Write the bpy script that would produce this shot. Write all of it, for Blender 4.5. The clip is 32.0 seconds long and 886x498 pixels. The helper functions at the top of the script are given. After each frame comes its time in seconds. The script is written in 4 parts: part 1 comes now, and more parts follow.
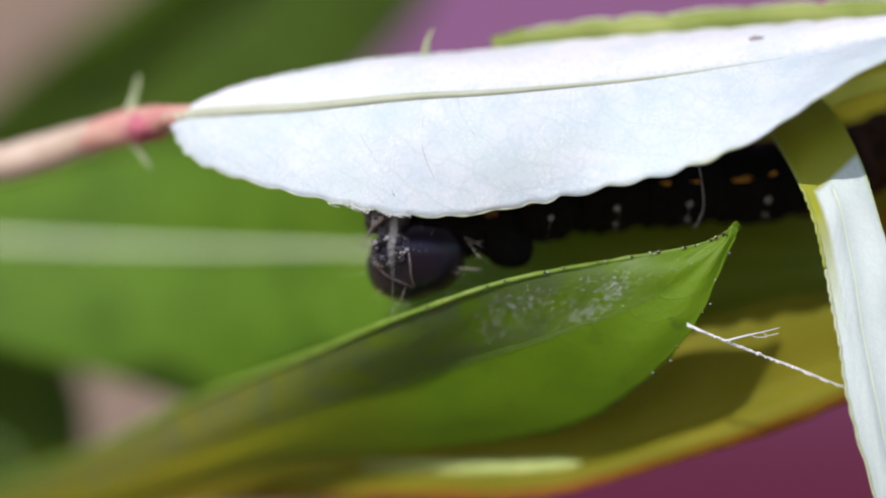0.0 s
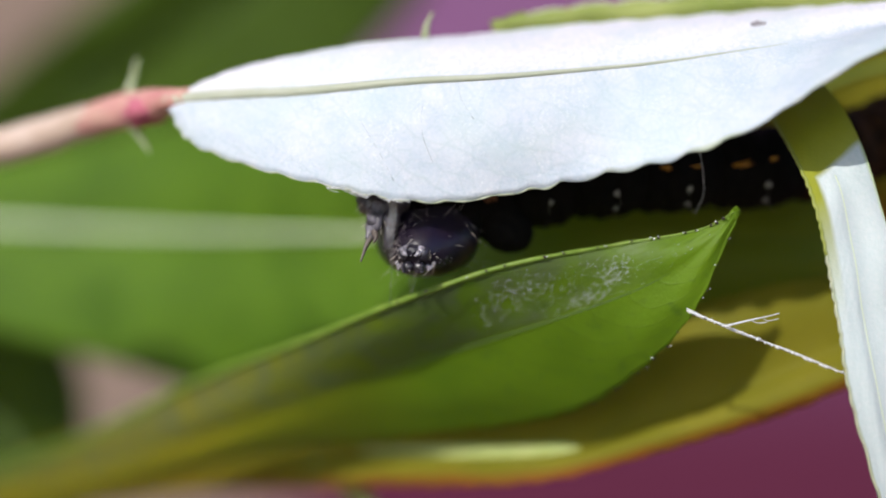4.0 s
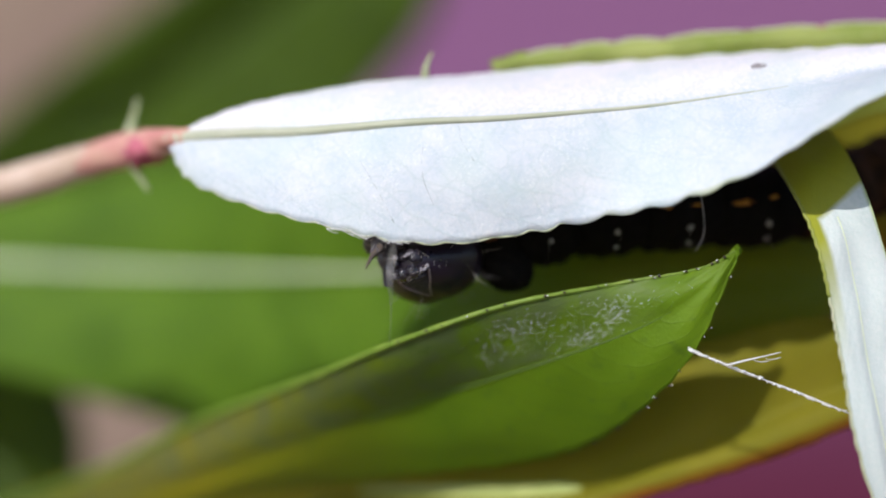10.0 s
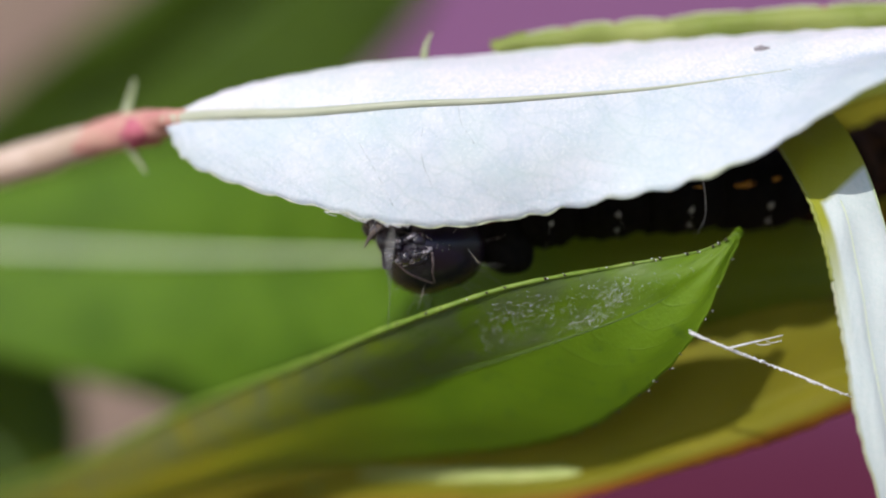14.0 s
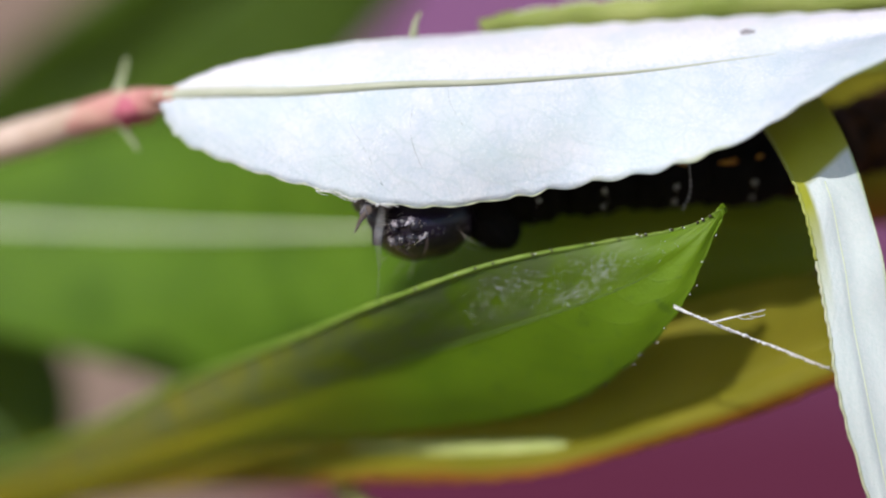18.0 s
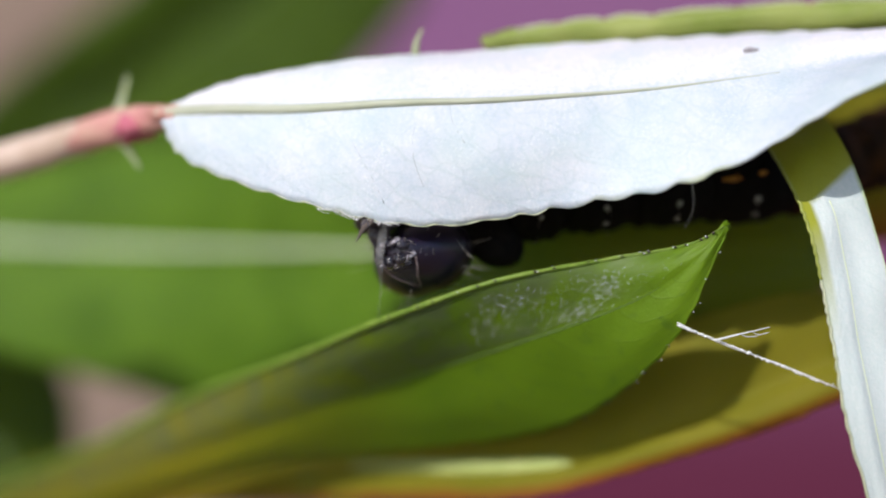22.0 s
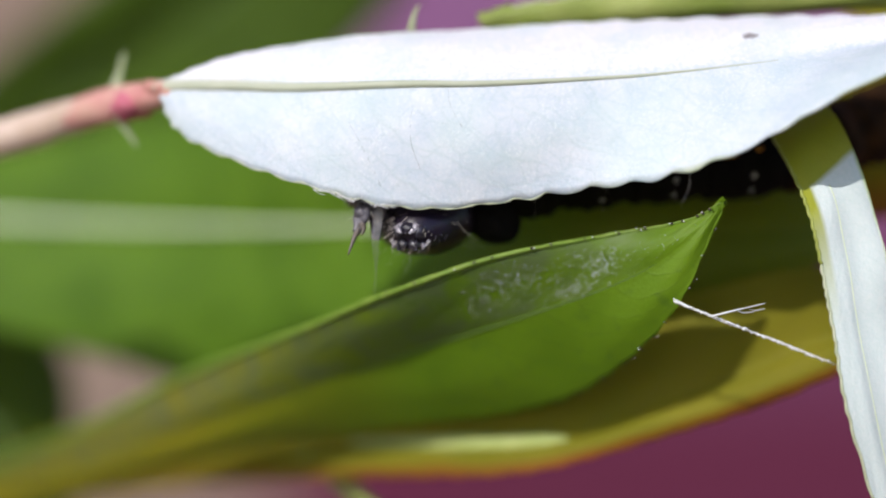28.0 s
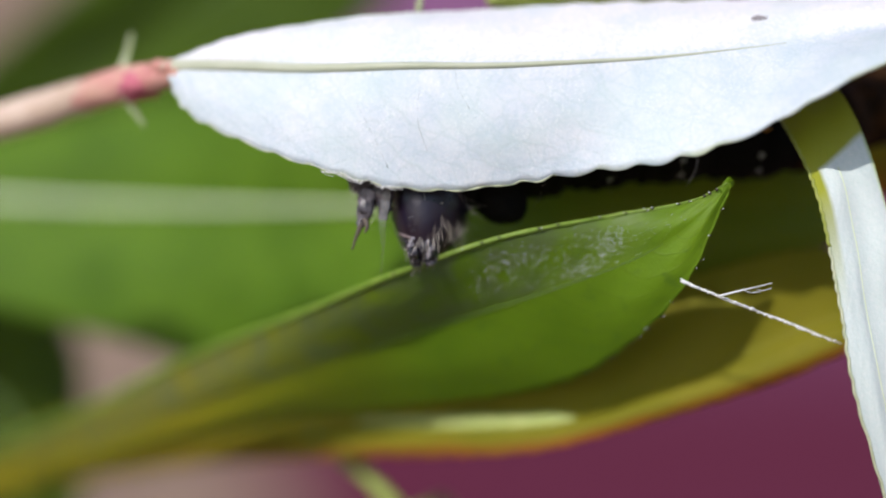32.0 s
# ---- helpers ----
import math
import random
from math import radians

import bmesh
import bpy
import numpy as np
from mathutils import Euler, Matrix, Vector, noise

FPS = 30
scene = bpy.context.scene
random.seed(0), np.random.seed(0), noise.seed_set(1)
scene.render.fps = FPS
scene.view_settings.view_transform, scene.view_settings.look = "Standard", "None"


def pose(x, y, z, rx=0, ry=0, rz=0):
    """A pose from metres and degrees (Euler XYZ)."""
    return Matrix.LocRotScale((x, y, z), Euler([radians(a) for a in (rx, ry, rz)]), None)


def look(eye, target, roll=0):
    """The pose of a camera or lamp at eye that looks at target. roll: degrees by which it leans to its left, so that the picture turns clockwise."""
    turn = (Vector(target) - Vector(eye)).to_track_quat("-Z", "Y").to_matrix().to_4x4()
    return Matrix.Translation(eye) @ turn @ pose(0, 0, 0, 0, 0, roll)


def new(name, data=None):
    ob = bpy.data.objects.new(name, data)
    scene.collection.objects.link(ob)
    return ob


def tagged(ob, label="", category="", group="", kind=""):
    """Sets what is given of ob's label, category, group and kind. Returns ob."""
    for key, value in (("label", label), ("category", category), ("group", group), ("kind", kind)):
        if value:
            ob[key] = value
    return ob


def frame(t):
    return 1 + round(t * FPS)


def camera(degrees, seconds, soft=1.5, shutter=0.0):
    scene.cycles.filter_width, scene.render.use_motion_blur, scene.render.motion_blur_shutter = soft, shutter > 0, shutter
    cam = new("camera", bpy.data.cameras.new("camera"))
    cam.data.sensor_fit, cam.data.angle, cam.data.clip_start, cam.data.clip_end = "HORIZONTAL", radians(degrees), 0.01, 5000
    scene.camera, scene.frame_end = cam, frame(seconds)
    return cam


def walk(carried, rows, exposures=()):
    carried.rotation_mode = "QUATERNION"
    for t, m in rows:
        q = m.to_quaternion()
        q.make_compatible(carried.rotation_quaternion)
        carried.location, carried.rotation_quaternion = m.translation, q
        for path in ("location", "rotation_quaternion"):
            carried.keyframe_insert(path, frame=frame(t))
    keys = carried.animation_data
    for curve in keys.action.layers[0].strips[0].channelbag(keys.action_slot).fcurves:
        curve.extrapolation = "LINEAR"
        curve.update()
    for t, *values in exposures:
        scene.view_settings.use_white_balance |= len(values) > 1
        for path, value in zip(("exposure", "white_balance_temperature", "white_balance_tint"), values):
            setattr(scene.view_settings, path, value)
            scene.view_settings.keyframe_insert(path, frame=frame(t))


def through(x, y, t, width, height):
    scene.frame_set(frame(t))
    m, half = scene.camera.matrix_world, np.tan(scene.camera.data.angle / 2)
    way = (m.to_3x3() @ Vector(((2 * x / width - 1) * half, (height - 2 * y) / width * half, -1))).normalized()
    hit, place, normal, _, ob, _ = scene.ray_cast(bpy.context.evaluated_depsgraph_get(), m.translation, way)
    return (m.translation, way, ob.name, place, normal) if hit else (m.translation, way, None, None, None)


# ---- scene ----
# Lengths below are in millimetres; MM turns them into metres. The willow twig hangs LIFT metres above the ground.
MM, LIFT = 0.001, 0.8


def world(x, y, z):
    return (x * MM, y * MM, LIFT + z * MM)


def held(back, yaw, pitch, roll):
    """The lens, so many millimetres in front of the caterpillar's head, turned by small angles."""
    turn = Euler((radians(90 + pitch), 0, radians(yaw))).to_matrix().to_4x4()
    return Matrix.Translation(world(0, -back, 0)) @ turn @ pose(0, 0, 0, 0, 0, roll)


cam = camera(36.0, 32.0, soft=2.0)
cam.data.dof.use_dof = True
cam.data.dof.focus_distance = 39.5 * MM
cam.data.dof.aperture_fstop = 16.5
cam.data.dof.aperture_blades = 0
walk(cam, [
    (0.0, held(39.142, 0.004, 0.217, -0.01)),
    (0.5, held(39.162, -0.004, 0.128, 0.03)),
    (1.0, held(39.048, -0.028, 0.074, 0.03)),
    (1.5, held(39.049, -0.041, 0.068, -0.01)),
    (2.0, held(39.046, -0.051, 0.037, 0.11)),
    (2.5, held(39.117, -0.035, 0.005, 0.09)),
    (3.0, held(39.141, -0.031, -0.038, -0.01)),
    (3.5, held(39.045, -0.031, -0.168, 0.15)),
    (5.5, held(38.979, 0.009, -1.134, -0.10)),
    (6.0, held(39.013, 0.033, -0.704, -0.08)),
    (6.5, held(39.036, 0.050, -0.196, 0.01)),
    (7.0, held(39.032, 0.050, 0.043, -0.01)),
    (7.5, held(38.997, 0.025, -0.377, 0.08)),
    (8.0, held(39.010, 0.027, -0.472, 0.11)),
    (8.5, held(38.931, 0.009, -0.340, 0.07)),
    (9.0, held(38.918, 0.000, 0.000, -0.00)),
    (9.5, held(38.948, -0.009, 0.594, -0.01)),
    (10.0, held(38.907, -0.016, 1.214, -0.01)),
    (10.5, held(38.165, 0.337, 1.696, 0.12)),
    (11.0, held(37.413, 0.761, 1.945, 0.01)),
    (11.5, held(36.596, 1.232, 2.273, -0.16)),
    (12.0, held(36.551, 1.265, 2.468, -0.25)),
    (12.5, held(37.262, 0.858, 1.939, -0.25)),
    (13.0, held(37.890, 0.415, 1.359, -0.16)),
    (13.5, held(38.343, 0.113, 0.861, -0.18)),
    (14.0, held(38.612, -0.042, 0.476, 0.02)),
    (14.5, held(38.789, -0.177, 0.416, -0.10)),
    (16.5, held(39.360, -0.486, 0.054, 0.03)),
    (17.0, held(39.316, -0.502, -0.185, 0.11)),
    (17.5, held(39.266, -0.490, -0.415, -0.01)),
    (18.0, held(39.263, -0.499, -0.521, -0.04)),
    (18.5, held(39.210, -0.504, -0.366, -0.01)),
    (19.0, held(39.256, -0.506, -0.197, -0.01)),
    (19.5, held(39.330, -0.510, -0.135, 0.05)),
    (20.0, held(39.289, -0.506, -0.232, 0.10)),
    (20.5, held(39.228, -0.523, -0.316, 0.05)),
    (21.0, held(39.109, -0.489, -0.314, 0.01)),
    (21.5, held(39.027, -0.453, -0.072, -0.02)),
    (22.0, held(39.075, -0.413, 0.208, -0.10)),
    (22.5, held(39.071, -0.436, -0.574, -0.07)),
    (23.0, held(39.087, -0.413, -0.892, -0.02)),
    (23.5, held(39.083, -0.404, -0.895, -0.03)),
    (24.0, held(39.018, -0.409, -0.792, 0.12)),
    (24.5, held(39.046, -0.424, -0.166, -0.14)),
    (25.0, held(39.118, -0.450, -0.468, 0.10)),
    (25.5, held(39.187, -0.504, -0.662, 0.18)),
    (27.5, held(39.136, -0.568, -0.651, 0.02)),
    (28.0, held(39.158, -0.540, -0.764, -0.21)),
    (28.5, held(39.229, -0.520, -1.001, -0.18)),
    (29.0, held(39.248, -0.472, -1.149, -0.17)),
    (29.5, held(39.251, -0.441, -1.156, -0.21)),
    (30.0, held(39.275, -0.396, -1.106, -0.03)),
    (30.5, held(39.259, -0.370, -1.051, -0.02)),
    (31.0, held(39.212, -0.334, -1.053, -0.17)),
    (31.5, held(39.218, -0.284, -1.299, -0.21)),
    (32.0, held(39.245, -0.226, -1.596, -0.25)),
], exposures=[(0.0, 0.0), (9.0, 0.0), (10.5, -0.06), (12.0, -0.16), (13.0, -0.14), (14.5, -0.05), (17.0, 0.0), (32.0, 0.0)])

# ---- light ----
sky_world = bpy.data.worlds.new("daylight")
scene.world = sky_world
sky_world.use_nodes = True
wn = sky_world.node_tree
sky = wn.nodes.new("ShaderNodeTexSky")
sky.sky_type = "NISHITA"
sky.sun_disc = False
sky.sun_elevation, sky.sun_rotation = radians(37), radians(207)
wn.links.new(sky.outputs[0], wn.nodes["Background"].inputs[0])
wn.nodes["Background"].inputs[1].default_value = 0.15
sun = new("sun", bpy.data.lights.new("sun", "SUN"))
sun.data.energy, sun.data.angle, sun.data.color = 3.95, radians(0.53), (1.0, 0.95, 0.88)
sun.matrix_world = look((0, 0, 3), (0.36 * 3, 0.70 * 3, 3 - 0.595 * 3))


# ---- materials ----
def nodes_of(name):
    m = bpy.data.materials.new(name)
    m.use_nodes = True
    t = m.node_tree
    return m, t, t.nodes["Principled BSDF"]


def node(t, kind, **inputs):
    n = t.nodes.new(kind)
    for key, value in inputs.items():
        n.inputs[key].default_value = value
    return n


def math_node(t, op, a, b=None, clamp=False):
    n = t.nodes.new("ShaderNodeMath")
    n.operation, n.use_clamp = op, clamp
    for i, v in enumerate((a, b)):
        if v is None:
            continue
        if isinstance(v, (int, float)):
            n.inputs[i].default_value = v
        else:
            t.links.new(v, n.inputs[i])
    return n.outputs[0]


def blend(t, fac, a, b):
    n = t.nodes.new("ShaderNodeMix")
    n.data_type = "RGBA"
    for i, v in ((0, fac), (6, a), (7, b)):
        if isinstance(v, (int, float)):
            n.inputs[i].default_value = v
        elif isinstance(v, tuple):
            n.inputs[i].default_value = (*v, 1)
        else:
            t.links.new(v, n.inputs[i])
    return n.outputs[2]


def ramp(t, fac, lo, hi):
    n = t.nodes.new("ShaderNodeMapRange")
    n.inputs[1].default_value, n.inputs[2].default_value = lo, hi
    t.links.new(fac, n.inputs[0])
    return n.outputs[0]


def grain(t, size, detail=4.0, coords="Object"):
    """Noise whose features are about so many millimetres wide."""
    c = t.nodes.new("ShaderNodeTexCoord")
    n = node(t, "ShaderNodeTexNoise", Scale=1.0 / (size * MM), Detail=detail)
    t.links.new(c.outputs[coords], n.inputs["Vector"])
    return n.outputs["Fac"]


def relief(t, shader, height, distance, strength=0.6):
    b = node(t, "ShaderNodeBump", Strength=strength, Distance=distance * MM)
    t.links.new(height, b.inputs["Height"])
    t.links.new(b.outputs[0], shader.inputs["Normal"])
    return b.outputs[0]


def leaf_material(name, deep, pale, vein, through_colour, through, rough, veins=16.0, slant=5.0, wax=0.0, edge=None, spots=None, vein_bump=1.0, gloss=0.5, wax_colour=(0.93, 0.94, 0.95), base=None, net_amount=0.4, edge_low=False, vein_tint=0.55, patch=3.0, lit_half=False, rumple=0.0, turned=None, speckle=0.0, net_size=0.32, blotch=None):
    m, t, p = nodes_of(name)
    uv = t.nodes.new("ShaderNodeUVMap")
    sep = t.nodes.new("ShaderNodeSeparateXYZ")
    t.links.new(uv.outputs[0], sep.inputs[0])
    u, v = sep.outputs[0], sep.outputs[1]
    across = math_node(t, "ABSOLUTE", v)
    wob = math_node(t, "MULTIPLY", grain(t, 1.6, 2.0), 0.9)
    bend = math_node(t, "MULTIPLY", math_node(t, "POWER", across, 1.4), slant)
    line = math_node(t, "ADD", math_node(t, "SUBTRACT", math_node(t, "MULTIPLY", u, veins), bend), wob)
    saw = math_node(t, "ABSOLUTE", math_node(t, "SUBTRACT", math_node(t, "FRACT", line), 0.5))
    lateral = ramp(t, saw, 0.07, 0.0)
    net = node(t, "ShaderNodeTexVoronoi", Scale=1.0 / (net_size * MM))
    net.feature = "DISTANCE_TO_EDGE"
    c = t.nodes.new("ShaderNodeTexCoord")
    t.links.new(c.outputs["Object"], net.inputs["Vector"])
    fine = ramp(t, net.outputs["Distance"], 0.07, 0.0)
    both = math_node(t, "MAXIMUM", math_node(t, "MULTIPLY", lateral, 0.8), math_node(t, "MULTIPLY", fine, net_amount))
    body = blend(t, ramp(t, grain(t, patch), 0.32, 0.68), deep, pale)
    col = blend(t, math_node(t, "MULTIPLY", both, vein_tint), body, vein)
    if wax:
        powder_and_light = math_node(t, "MULTIPLY", ramp(t, grain(t, 0.12, 6.0), 0.42, 0.72), wax)
        # Light painted into the colour: upper half paler and pinker, lower half bluer.
        if lit_half:
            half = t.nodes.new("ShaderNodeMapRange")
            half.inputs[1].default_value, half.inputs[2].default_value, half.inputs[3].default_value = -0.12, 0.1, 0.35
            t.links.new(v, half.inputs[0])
            powder_and_light = math_node(t, "ADD", math_node(t, "MULTIPLY", powder_and_light, half.outputs[0]), math_node(t, "MULTIPLY", ramp(t, v, 0.0, 0.15), 0.34))
        col = blend(t, powder_and_light, col, wax_colour)
    if edge:
        rim = ramp(t, math_node(t, "ADD", math_node(t, "MULTIPLY", v, -1.0) if edge_low else across, math_node(t, "MULTIPLY", grain(t, 2.0), 0.25)), edge[3], edge[4])
        col = blend(t, rim, col, edge[:3])
    if base:
        col = blend(t, ramp(t, u, base[3], base[4]), col, base[:3])
    # Green towards the base and down one margin, pale elsewhere.
    if turned:
        green = ramp(t, math_node(t, "ADD", u, math_node(t, "MULTIPLY", grain(t, 1.5, 2.0), 0.02)), 0.392, 0.375)
        strip = math_node(t, "MULTIPLY", ramp(t, v, -0.55, -0.72), ramp(t, u, 0.72, 0.42))
        col = blend(t, math_node(t, "MAXIMUM", green, strip), col, turned)
    if speckle:
        dots = math_node(t, "MULTIPLY", ramp(t, grain(t, 0.07, 2.0), 0.55, 0.68), ramp(t, grain(t, 1.4, 3.0), 0.4, 0.62))
        col = blend(t, math_node(t, "MULTIPLY", dots, speckle), col, (0.86, 0.87, 0.88))
        cells = math_node(t, "MULTIPLY", ramp(t, grain(t, 2.2, 4.0), 0.46, 0.66), speckle * 1.0)
        col = blend(t, cells, col, (0.43, 0.55, 0.56))
    if blotch:
        # Grey sky sheen painted into the colour of the blade's upper half.
        sheen = math_node(t, "MULTIPLY", ramp(t, v, 0.0, 0.12), ramp(t, u, 0.86, 0.66))
        sheen = math_node(t, "MULTIPLY", sheen, ramp(t, grain(t, 0.9, 5.0), 0.3, 0.62))
        col = blend(t, math_node(t, "MULTIPLY", sheen, 0.7), col, blotch)
    if spots:
        col = blend(t, math_node(t, "MULTIPLY", ramp(t, grain(t, 0.5, 3.0), 0.62, 0.7), 0.5), col, spots)
    t.links.new(col, p.inputs["Base Color"])
    p.inputs["Specular IOR Level"].default_value = gloss
    r = t.nodes.new("ShaderNodeMapRange")
    r.inputs[3].default_value, r.inputs[4].default_value = rough - 0.1, rough + 0.12
    t.links.new(grain(t, 0.25, 5.0), r.inputs[0])
    t.links.new(r.outputs[0], p.inputs["Roughness"])
    h = math_node(t, "ADD", math_node(t, "MULTIPLY", both, -vein_bump), math_node(t, "MULTIPLY", grain(t, 0.1, 5.0), 0.5))
    if rumple:
        h = math_node(t, "ADD", h, math_node(t, "MULTIPLY", grain(t, 0.45, 3.0), rumple))
    relief(t, p, h, 0.05, 0.7)
    tr = node(t, "ShaderNodeBsdfTranslucent")
    t.links.new(blend(t, math_node(t, "MULTIPLY", both, 0.4), through_colour, tuple(0.55 * k for k in through_colour)), tr.inputs[0])
    mix = node(t, "ShaderNodeMixShader", Fac=through)
    t.links.new(p.outputs[0], mix.inputs[1])
    t.links.new(tr.outputs[0], mix.inputs[2])
    t.links.new(mix.outputs[0], t.nodes["Material Output"].inputs[0])
    return m


def plain_material(name, a, b, size, rough, bump=0.02, detail=5.0, spec=0.5, coat=0.0, through=0.0, metal=0.0):
    m, t, p = nodes_of(name)
    t.links.new(blend(t, ramp(t, grain(t, size, detail), 0.3, 0.7), a, b), p.inputs["Base Color"])
    r = t.nodes.new("ShaderNodeMapRange")
    r.inputs[3].default_value, r.inputs[4].default_value = rough - 0.08, rough + 0.1
    t.links.new(grain(t, size * 0.3, 4.0), r.inputs[0])
    t.links.new(r.outputs[0], p.inputs["Roughness"])
    p.inputs["Specular IOR Level"].default_value = spec
    p.inputs["Coat Weight"].default_value = coat
    p.inputs["Metallic"].default_value = metal
    relief(t, p, grain(t, size * 0.35, 5.0), bump)
    if through:
        tr = node(t, "ShaderNodeBsdfTranslucent", Color=(*b, 1))
        mix = node(t, "ShaderNodeMixShader", Fac=through)
        t.links.new(p.outputs[0], mix.inputs[1])
        t.links.new(tr.outputs[0], mix.inputs[2])
        t.links.new(mix.outputs[0], t.nodes["Material Output"].inputs[0])
    return m


GREEN_FRONT = leaf_material("glossy_green_leaf", (0.115, 0.215, 0.006), (0.17, 0.295, 0.01), (0.14, 0.22, 0.02), (0.4, 0.58, 0.028), 0.46, 0.48, veins=22, spots=(0.05, 0.1, 0.012), net_amount=0.2, vein_bump=0.25, gloss=0.42, base=(0.29, 0.25, 0.012, 0.54, 0.26), vein_tint=0.3, blotch=(0.125, 0.15, 0.095))
# Here base colours the far end a brighter olive, lifting its shade.
GREEN_BACK = leaf_material("mid_green_leaf", (0.066, 0.145, 0.006), (0.118, 0.226, 0.014), (0.135, 0.25, 0.035), (0.32, 0.5, 0.02), 0.35, 0.55, veins=20, vein_bump=0.4, gloss=0.25, base=(0.155, 0.18, 0.008, 0.57, 0.7))
OLIVE = leaf_material("olive_yellow_leaf", (0.19, 0.195, 0.014), (0.26, 0.243, 0.022), (0.26, 0.24, 0.05), (0.5, 0.44, 0.035), 0.42, 0.5, veins=20, edge=(0.3, 0.07, 0.02, 0.8, 1.12), vein_bump=0.2, gloss=0.1, edge_low=True, base=(0.24, 0.2, 0.015, 0.42, 0.2))
DARK_GREEN = leaf_material("dark_green_leaf", (0.026, 0.05, 0.003), (0.056, 0.1, 0.006), (0.08, 0.13, 0.02), (0.16, 0.25, 0.01), 0.2, 0.6, veins=10, vein_bump=0.3, gloss=0.12)
WHITE_LEAF = leaf_material("waxy_white_leaf_underside", (0.46, 0.53, 0.63), (0.56, 0.6, 0.68), (0.4, 0.5, 0.54), (0.5, 0.6, 0.3), 0.1, 0.6, veins=13, slant=3.0, wax=0.55, wax_colour=(0.855, 0.77, 0.825), edge=(0.45, 0.5, 0.28, 1.1, 1.2), vein_bump=0.12, net_amount=0.6, vein_tint=0.5, patch=0.9, lit_half=True, rumple=0.7, speckle=0.3, net_size=0.75)
RIBBON = leaf_material("pale_leaf_underside", (0.58, 0.67, 0.68), (0.68, 0.75, 0.77), (0.5, 0.62, 0.56), (0.5, 0.58, 0.2), 0.12, 0.55, veins=30, slant=3.0, wax=0.5, wax_colour=(0.76, 0.78, 0.8), edge=(0.3, 0.4, 0.08, 1.02, 1.15), vein_bump=0.04, vein_tint=0.15, net_amount=0.0, turned=(0.29, 0.31, 0.012))
MARGIN_YELLOW = plain_material("yellow_green_leaf_rim", (0.26, 0.3, 0.04), (0.4, 0.44, 0.12), 0.5, 0.5, through=0.2)
LIME = leaf_material("lime_leaf_margin", (0.17, 0.25, 0.02), (0.38, 0.43, 0.12), (0.46, 0.5, 0.2), (0.3, 0.45, 0.05), 0.25, 0.45, veins=30)
CREASE = plain_material("grey_leaf_crease", (0.3, 0.35, 0.37), (0.4, 0.45, 0.47), 0.3, 0.6)
MIDRIB_WHITE = plain_material("pale_olive_midrib", (0.4, 0.43, 0.32), (0.48, 0.5, 0.4), 1.0, 0.5, through=0.15)
MIDRIB_GREEN = plain_material("pale_green_midrib", (0.68, 0.76, 0.52), (0.78, 0.84, 0.64), 1.5, 0.5, through=0.15)
MIDRIB_LIME = plain_material("lime_midrib", (0.36, 0.43, 0.12), (0.5, 0.55, 0.2), 1.5, 0.6, through=0.2)
STALK = plain_material("green_stalk", (0.16, 0.22, 0.03), (0.24, 0.3, 0.06), 1.5, 0.5)
MIDRIB_FRONT = plain_material("grey_green_midrib", (0.085, 0.15, 0.03), (0.13, 0.21, 0.055), 0.8, 0.5, through=0.25)
MARGIN = plain_material("lime_leaf_rim", (0.14, 0.25, 0.02), (0.26, 0.37, 0.06), 0.35, 0.45, through=0.3)
PETIOLE = plain_material("pinkish_green_petiole", (0.44, 0.17, 0.16), (0.48, 0.27, 0.22), 0.8, 0.5)
BARK = plain_material("pinkish_tan_bark", (0.47, 0.34, 0.27), (0.59, 0.46, 0.4), 0.9, 0.6, 0.05)
NODE_RED = plain_material("pink_crimson_bud", (0.42, 0.08, 0.14), (0.52, 0.2, 0.24), 0.8, 0.6)
JOINT_PINK = plain_material("pink_leaf_joint", (0.5, 0.2, 0.2), (0.54, 0.34, 0.27), 0.9, 0.6)
STIPULE = plain_material("pale_green_stipule", (0.4, 0.45, 0.25), (0.55, 0.6, 0.4), 0.6, 0.5, through=0.3)
GLAND = plain_material("dark_leaf_gland", (0.02, 0.015, 0.01), (0.06, 0.04, 0.03), 0.06, 0.3)
SKIN_BLACK = plain_material("velvet_black_skin", (0.002, 0.0018, 0.0018), (0.006, 0.0045, 0.004), 0.3, 0.75, 0.04, spec=0.1)
SKIN_BROWN = plain_material("velvet_brown_skin", (0.008, 0.004, 0.0015), (0.04, 0.016, 0.004), 0.7, 0.75, 0.04, spec=0.1)
ORANGE = plain_material("orange_skin_patch", (0.3, 0.1, 0.01), (0.65, 0.3, 0.025), 0.3, 0.55, 0.03)
RUST = plain_material("rust_skin_patch", (0.09, 0.03, 0.006), (0.18, 0.06, 0.012), 0.3, 0.6)
DOT_WHITE = plain_material("white_wart", (0.2, 0.195, 0.185), (0.34, 0.33, 0.31), 0.1, 0.5)
CHITIN = plain_material("dark_violet_brown_head_shell", (0.006, 0.0045, 0.02), (0.013, 0.006, 0.012), 0.9, 0.3, 0.03, spec=0.45)
SUTURE = plain_material("greyish_suture", (0.13, 0.1, 0.11), (0.24, 0.19, 0.2), 0.2, 0.35)
MOUTH = plain_material("glossy_black_mouthpart", (0.012, 0.01, 0.014), (0.04, 0.035, 0.05), 0.2, 0.16, coat=0.7)
PALP = plain_material("grey_palp", (0.05, 0.045, 0.06), (0.36, 0.335, 0.385), 0.2, 0.2, coat=0.6)
LEG_DARK = plain_material("dark_leg_skin", (0.014, 0.010, 0.016), (0.12, 0.1, 0.115), 0.3, 0.3, coat=0.2)
